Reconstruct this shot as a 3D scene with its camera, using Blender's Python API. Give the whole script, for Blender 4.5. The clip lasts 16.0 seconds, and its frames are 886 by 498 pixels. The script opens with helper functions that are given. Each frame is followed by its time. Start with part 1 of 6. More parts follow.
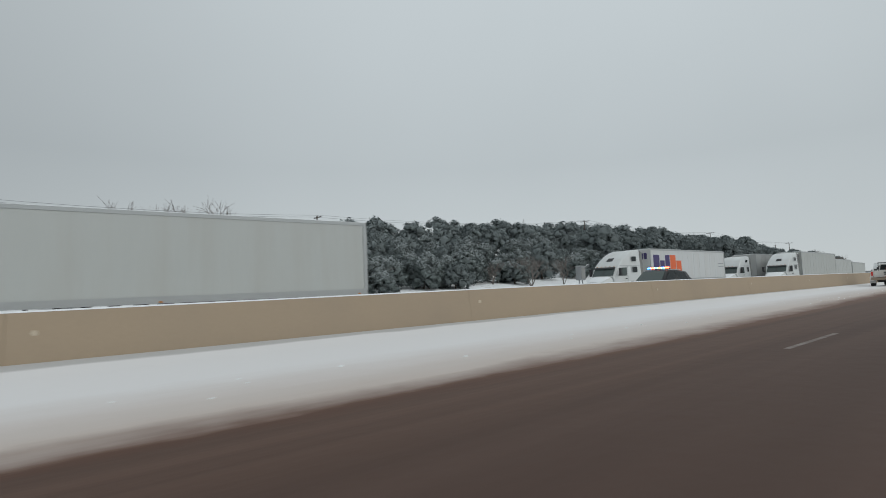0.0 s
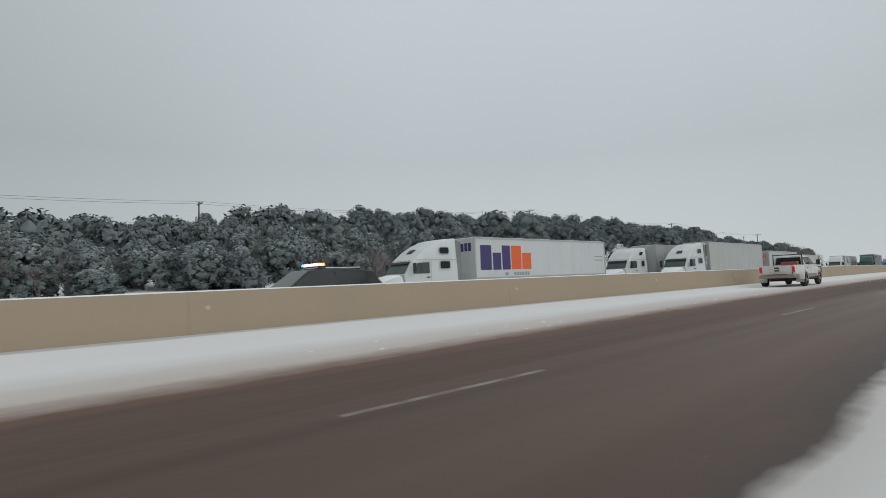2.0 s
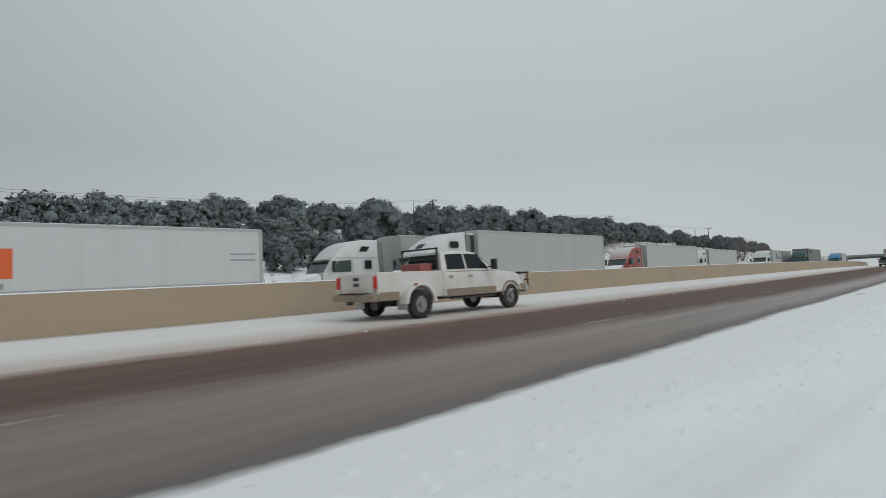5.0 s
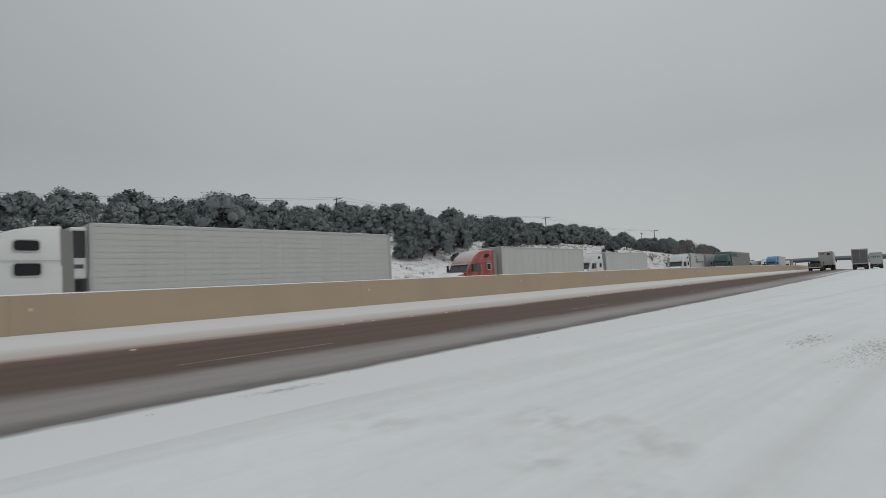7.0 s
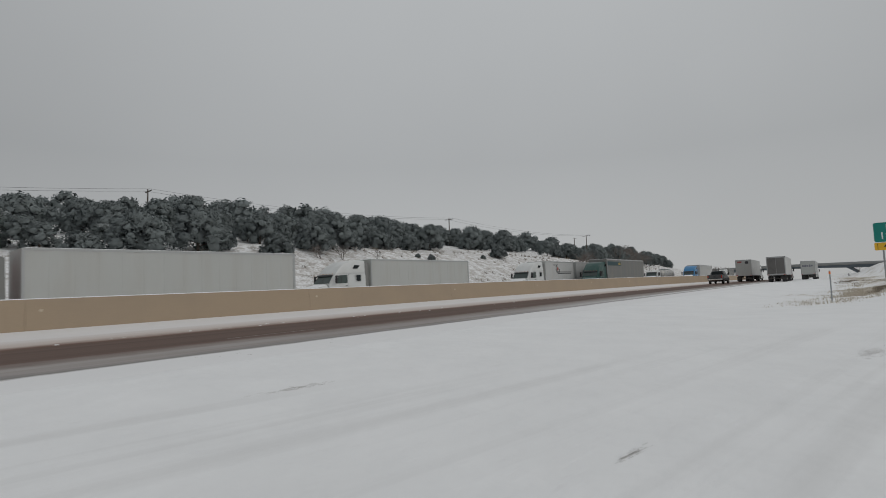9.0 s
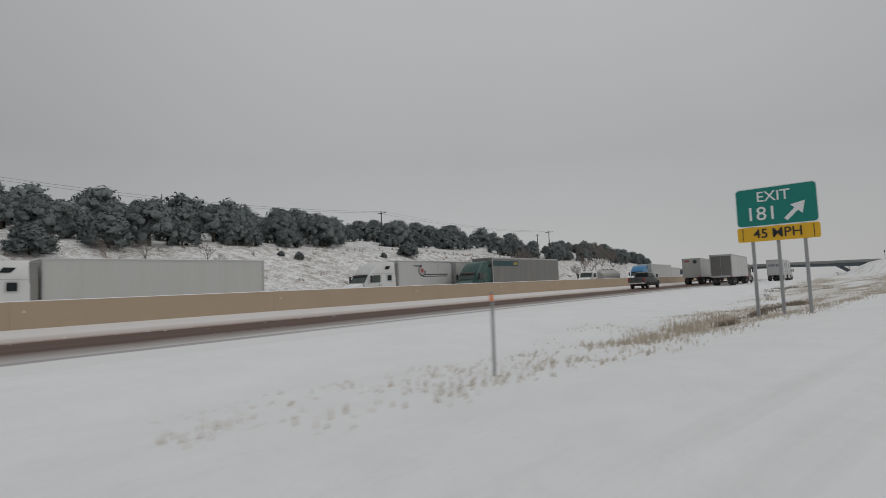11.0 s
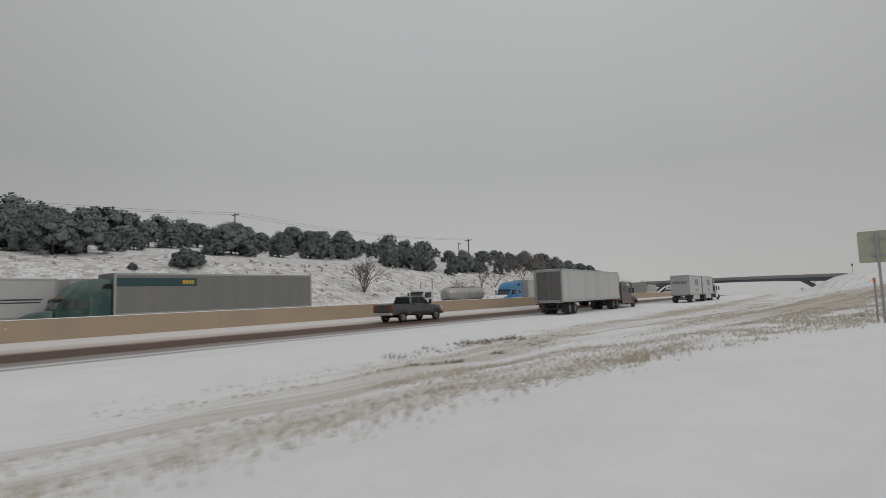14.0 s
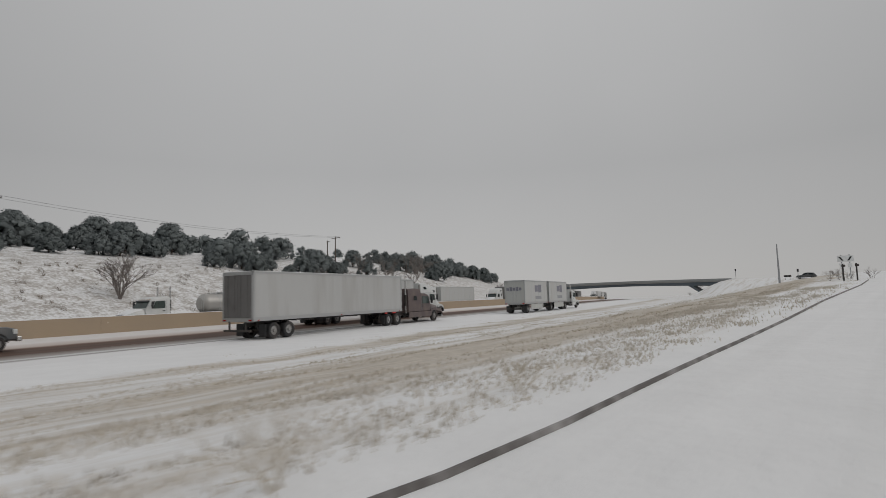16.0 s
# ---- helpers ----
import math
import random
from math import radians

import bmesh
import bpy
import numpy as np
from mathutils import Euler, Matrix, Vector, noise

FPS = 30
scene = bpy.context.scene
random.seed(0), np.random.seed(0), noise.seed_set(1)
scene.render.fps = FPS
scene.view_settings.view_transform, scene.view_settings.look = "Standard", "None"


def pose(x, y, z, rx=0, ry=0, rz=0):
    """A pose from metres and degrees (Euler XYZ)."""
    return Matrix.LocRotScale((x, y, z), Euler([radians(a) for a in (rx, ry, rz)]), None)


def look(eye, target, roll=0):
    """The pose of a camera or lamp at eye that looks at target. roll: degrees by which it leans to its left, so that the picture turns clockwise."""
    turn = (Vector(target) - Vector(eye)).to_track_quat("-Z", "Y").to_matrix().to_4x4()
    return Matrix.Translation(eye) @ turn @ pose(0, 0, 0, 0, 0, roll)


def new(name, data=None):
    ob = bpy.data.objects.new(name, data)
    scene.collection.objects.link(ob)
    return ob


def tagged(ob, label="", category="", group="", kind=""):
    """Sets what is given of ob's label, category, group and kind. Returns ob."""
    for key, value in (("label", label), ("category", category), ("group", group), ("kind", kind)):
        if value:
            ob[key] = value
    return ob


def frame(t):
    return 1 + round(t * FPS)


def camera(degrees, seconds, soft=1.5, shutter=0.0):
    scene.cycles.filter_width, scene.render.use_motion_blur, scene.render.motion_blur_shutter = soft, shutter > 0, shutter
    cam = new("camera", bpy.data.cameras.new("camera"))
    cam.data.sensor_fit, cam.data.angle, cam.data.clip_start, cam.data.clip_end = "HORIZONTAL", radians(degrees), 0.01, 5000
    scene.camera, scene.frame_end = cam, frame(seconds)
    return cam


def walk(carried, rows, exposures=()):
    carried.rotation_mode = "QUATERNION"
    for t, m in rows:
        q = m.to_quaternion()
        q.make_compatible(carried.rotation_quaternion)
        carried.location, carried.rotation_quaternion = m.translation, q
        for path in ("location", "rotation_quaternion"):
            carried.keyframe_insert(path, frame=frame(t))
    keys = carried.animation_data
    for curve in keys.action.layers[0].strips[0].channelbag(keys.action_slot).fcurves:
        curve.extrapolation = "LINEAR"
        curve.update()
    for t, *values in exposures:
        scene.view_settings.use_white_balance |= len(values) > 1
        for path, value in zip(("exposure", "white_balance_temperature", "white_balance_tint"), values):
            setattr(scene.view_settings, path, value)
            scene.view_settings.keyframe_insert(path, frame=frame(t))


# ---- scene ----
EXPOSURES = [(0.0, 0.17, 6200, 5), (4.0, 0.13, 6200, 5), (7.0, -0.11, 6390, 7), (9.0, -0.22, 6520, 10), (12.5, -0.20, 6630, 11), (16.0, -0.21, 6700, 12)]
cam = camera(80.12, 16.0, soft=0.85, shutter=0.25)
ROWS = [
    (0.0, 0.00, 0.00, 1.251, -36.82, 5.37, 1.12),
    (0.5, 4.92, -0.02, 1.388, -37.08, 5.19, 1.20),
    (1.0, 9.84, -0.03, 1.516, -37.37, 4.90, 1.22),
    (1.5, 14.73, -0.03, 1.642, -37.67, 4.71, 1.22),
    (2.0, 19.58, -0.03, 1.768, -37.91, 4.54, 1.22),
    (2.5, 24.42, -0.02, 1.896, -38.00, 4.53, 1.24),
    (3.0, 29.27, -0.01, 2.022, -38.14, 4.49, 1.30),
    (3.5, 34.13, 0.01, 2.147, -38.33, 4.46, 1.40),
    (4.0, 39.03, 0.04, 2.266, -38.67, 4.32, 1.49),
    (4.5, 43.88, 0.05, 2.372, -39.06, 4.20, 1.56),
    (5.0, 48.65, 0.03, 2.463, -39.55, 4.10, 1.60),
    (5.5, 53.40, -0.05, 2.551, -40.13, 4.05, 1.64),
    (6.0, 58.20, -0.22, 2.645, -40.79, 4.07, 1.68),
    (6.5, 63.10, -0.49, 2.759, -41.52, 4.18, 1.74),
    (7.0, 68.07, -0.82, 2.886, -42.27, 4.35, 1.81),
    (7.5, 73.04, -1.16, 3.015, -42.86, 4.54, 1.85),
    (8.0, 78.02, -1.50, 3.144, -43.51, 4.67, 1.88),
    (8.1, 80.60, -1.61, 3.196, -43.60, 4.70, 1.85),
    (8.2, 84.30, -1.77, 3.272, -43.74, 4.75, 1.82),
    (8.3, 88.10, -1.93, 3.349, -43.88, 4.80, 1.78),
    (8.4, 91.90, -2.09, 3.427, -44.02, 4.85, 1.75),
    (8.5, 95.30, -2.24, 3.496, -44.15, 4.90, 1.72),
    (8.6, 97.30, -2.32, 3.537, -44.22, 4.92, 1.70),
    (8.7, 98.40, -2.37, 3.559, -44.26, 4.94, 1.69),
    (9.0, 101.35, -2.50, 3.619, -44.37, 4.97, 1.66),
    (9.5, 107.19, -2.76, 3.774, -44.33, 4.92, 1.66),
    (10.0, 113.04, -2.99, 3.921, -44.30, 4.86, 1.67),
    (10.5, 118.89, -3.23, 4.071, -44.26, 4.80, 1.67),
    (11.0, 124.71, -3.56, 4.239, -44.21, 4.76, 1.65),
    (11.5, 130.47, -4.01, 4.437, -44.14, 4.76, 1.60),
    (12.0, 136.20, -4.55, 4.655, -44.05, 4.78, 1.52),
    (12.5, 141.91, -5.08, 4.874, -43.86, 4.93, 1.43),
    (13.0, 147.57, -5.58, 5.087, -43.62, 5.25, 1.39),
    (13.5, 153.28, -6.06, 5.287, -43.74, 5.49, 1.31),
    (14.0, 159.04, -6.54, 5.476, -44.84, 5.79, 1.25),
    (14.5, 164.81, -7.03, 5.654, -47.09, 6.09, 1.23),
    (15.0, 170.58, -7.54, 5.816, -49.83, 6.23, 1.23),
    (15.5, 176.32, -8.04, 5.984, -51.88, 6.25, 1.17),
    (16.0, 182.03, -8.54, 6.151, -52.36, 5.80, 1.11),
]
walk(cam, [(t, pose(x, y, z, 90 + pitch, roll, yaw)) for t, x, y, z, yaw, pitch, roll in ROWS],
     exposures=EXPOSURES)

# world, sun: an even winter overcast
world = bpy.data.worlds.new("overcast")
scene.world = world
world.use_nodes = True
wn, wl = world.node_tree.nodes, world.node_tree.links
wn.clear()
w_out, w_bg = wn.new("ShaderNodeOutputWorld"), wn.new("ShaderNodeBackground")
w_sky, w_co, w_sep = wn.new("ShaderNodeTexSky"), wn.new("ShaderNodeTexCoord"), wn.new("ShaderNodeSeparateXYZ")
w_ramp, w_hsv, w_mix, w_noise, w_add = (wn.new("ShaderNodeValToRGB"), wn.new("ShaderNodeHueSaturation"), wn.new("ShaderNodeMix"),
                                        wn.new("ShaderNodeTexNoise"), wn.new("ShaderNodeMix"))
w_sky.sky_type, w_sky.sun_disc = "NISHITA", False
w_sky.sun_elevation, w_sky.sun_rotation = radians(32), radians(200)
w_hsv.inputs["Saturation"].default_value, w_hsv.inputs["Value"].default_value = 0.25, 0.08
ramp = w_ramp.color_ramp
ramp.elements[0].position, ramp.elements[0].color = 0.48, (0.500, 0.508, 0.508, 1)
ramp.elements[1].position, ramp.elements[1].color = 0.62, (0.425, 0.440, 0.448, 1)
high = ramp.elements.new(1.0)
high.color = (0.75, 0.78, 0.80, 1)
w_map = wn.new("ShaderNodeMapRange")
w_map.inputs["From Min"].default_value, w_map.inputs["From Max"].default_value = -1.0, 1.0
w_noise.inputs["Scale"].default_value, w_noise.inputs["Detail"].default_value = 2.2, 3.0
w_mix.data_type, w_add.data_type, w_add.blend_type = "RGBA", "RGBA", "SOFT_LIGHT"
w_mix.inputs["Factor"].default_value, w_add.inputs["Factor"].default_value = 0.12, 0.10
wl.new(w_co.outputs["Generated"], w_sep.inputs[0])
wl.new(w_sep.outputs["Z"], w_map.inputs["Value"])
wl.new(w_map.outputs[0], w_ramp.inputs[0])
wl.new(w_co.outputs["Generated"], w_noise.inputs["Vector"])
wl.new(w_sky.outputs[0], w_hsv.inputs["Color"])
wl.new(w_ramp.outputs[0], w_mix.inputs[6])
wl.new(w_hsv.outputs[0], w_mix.inputs[7])
wl.new(w_mix.outputs[2], w_add.inputs[6])
wl.new(w_noise.outputs["Fac"], w_add.inputs[7])
w_tilt, w_gain = wn.new("ShaderNodeMapRange"), wn.new("ShaderNodeVectorMath")
w_tilt.inputs["From Min"].default_value, w_tilt.inputs["From Max"].default_value = 0.50, 1.0
w_tilt.inputs["To Min"].default_value, w_tilt.inputs["To Max"].default_value = 0.84, 1.07
w_gain.operation = "SCALE"
w_dot = wn.new("ShaderNodeVectorMath")
w_dot.operation, w_dot.inputs[1].default_value = "DOT_PRODUCT", (math.cos(radians(34)), math.sin(radians(34)), 0.10)
wl.new(w_co.outputs["Generated"], w_dot.inputs[0])
wl.new(w_dot.outputs["Value"], w_tilt.inputs["Value"])
wl.new(w_add.outputs[2], w_gain.inputs[0])
wl.new(w_tilt.outputs[0], w_gain.inputs["Scale"])
wl.new(w_gain.outputs[0], w_bg.inputs["Color"])
wl.new(w_bg.outputs[0], w_out.inputs[0])
w_bg.inputs["Strength"].default_value = 1.0

sun = new("sun", bpy.data.lights.new("sun", "SUN"))
sun.data.energy, sun.data.angle, sun.data.color = 0.7, radians(40), (1.0, 0.97, 0.93)
sun.matrix_world = look((0, 0, 60), (-20, 40, 20))


# ---- materials ----
def material(name, color, rough=0.6, metal=0.0, vary=0.12, scale=1.5, bump=0.0, fine=30.0, spec=0.5, dirt=None, dirt_amount=0.0,
             snow=0.0, snow_color=(0.78, 0.79, 0.80), soft=0.2, stretch=None, leafy=0.0):
    """A principled material with variation at two scales, an optional dirt colour and snow that has settled on upward
    faces; on foliage it also stands for haze.
    """
    m = bpy.data.materials.new(name)
    m.use_nodes = True
    n, l = m.node_tree.nodes, m.node_tree.links
    b = n["Principled BSDF"]
    b.inputs["Roughness"].default_value, b.inputs["Metallic"].default_value = rough, metal
    b.inputs["Specular IOR Level"].default_value = spec
    co = n.new("ShaderNodeTexCoord")
    big, small = n.new("ShaderNodeTexNoise"), n.new("ShaderNodeTexNoise")
    big.inputs["Scale"].default_value, small.inputs["Scale"].default_value = scale, fine
    big.inputs["Detail"].default_value = small.inputs["Detail"].default_value = 4.0
    where = co.outputs["Object"]
    if stretch:
        mp = n.new("ShaderNodeMapping")
        mp.inputs["Scale"].default_value = stretch
        l.new(where, mp.inputs["Vector"])
        where = mp.outputs[0]
    l.new(where, big.inputs["Vector"])
    l.new(where, small.inputs["Vector"])
    mix = n.new("ShaderNodeMix")
    mix.data_type = "RGBA"
    c = np.array(color)
    mix.inputs[6].default_value = (*np.clip(c * (1 - vary), 0, 1), 1)
    mix.inputs[7].default_value = (*np.clip(c * (1 + vary), 0, 1), 1)
    add = n.new("ShaderNodeMath")
    add.operation = "MULTIPLY_ADD"
    add.inputs[1].default_value = 0.35
    l.new(small.outputs["Fac"], add.inputs[0])
    half = n.new("ShaderNodeMath")
    half.operation = "MULTIPLY"
    half.inputs[1].default_value = 0.65
    l.new(big.outputs["Fac"], half.inputs[0])
    l.new(half.outputs[0], add.inputs[2])
    l.new(add.outputs[0], mix.inputs[0])
    last = mix.outputs[2]
    if dirt is not None:
        d = n.new("ShaderNodeMix")
        d.data_type = "RGBA"
        d.inputs[7].default_value = (*dirt, 1)
        r = n.new("ShaderNodeMapRange")
        r.inputs["From Min"].default_value, r.inputs["From Max"].default_value = 0.42, 0.72
        r.inputs["To Max"].default_value = dirt_amount
        l.new(big.outputs["Fac"], r.inputs["Value"])
        l.new(r.outputs[0], d.inputs[0])
        l.new(last, d.inputs[6])
        last = d.outputs[2]
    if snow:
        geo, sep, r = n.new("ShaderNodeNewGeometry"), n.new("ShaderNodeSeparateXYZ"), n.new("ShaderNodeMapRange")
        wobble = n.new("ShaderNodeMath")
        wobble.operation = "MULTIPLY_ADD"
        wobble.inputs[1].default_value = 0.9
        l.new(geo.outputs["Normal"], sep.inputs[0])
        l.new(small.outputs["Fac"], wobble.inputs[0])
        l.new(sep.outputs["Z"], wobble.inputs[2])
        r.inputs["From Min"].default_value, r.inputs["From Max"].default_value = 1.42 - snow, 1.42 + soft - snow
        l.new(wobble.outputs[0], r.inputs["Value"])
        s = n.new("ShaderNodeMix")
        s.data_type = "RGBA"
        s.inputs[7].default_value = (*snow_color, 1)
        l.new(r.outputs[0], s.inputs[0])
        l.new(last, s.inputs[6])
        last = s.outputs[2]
    l.new(last, b.inputs["Base Color"])
    if bump:
        bm = n.new("ShaderNodeBump")
        bm.inputs["Strength"].default_value, bm.inputs["Distance"].default_value = bump, 0.02
        l.new(add.outputs[0], bm.inputs["Height"])
        l.new(bm.outputs[0], b.inputs["Normal"])
    if leafy:
        # thin needles let some of the light through
        thin, both = n.new("ShaderNodeBsdfTranslucent"), n.new("ShaderNodeMixShader")
        l.new(last, thin.inputs["Color"])
        both.inputs[0].default_value = leafy
        l.new(b.outputs[0], both.inputs[1])
        l.new(thin.outputs[0], both.inputs[2])
        l.new(both.outputs[0], n["Material Output"].inputs["Surface"])
    return m


def glowing(name, color, strength):
    m = bpy.data.materials.new(name)
    m.use_nodes = True
    b = m.node_tree.nodes["Principled BSDF"]
    b.inputs["Base Color"].default_value = (*color, 1)
    b.inputs["Emission Color"].default_value = (*color, 1)
    b.inputs["Emission Strength"].default_value = strength
    b.inputs["Roughness"].default_value = 0.3
    return m


DIRT = (0.22, 0.17, 0.13)
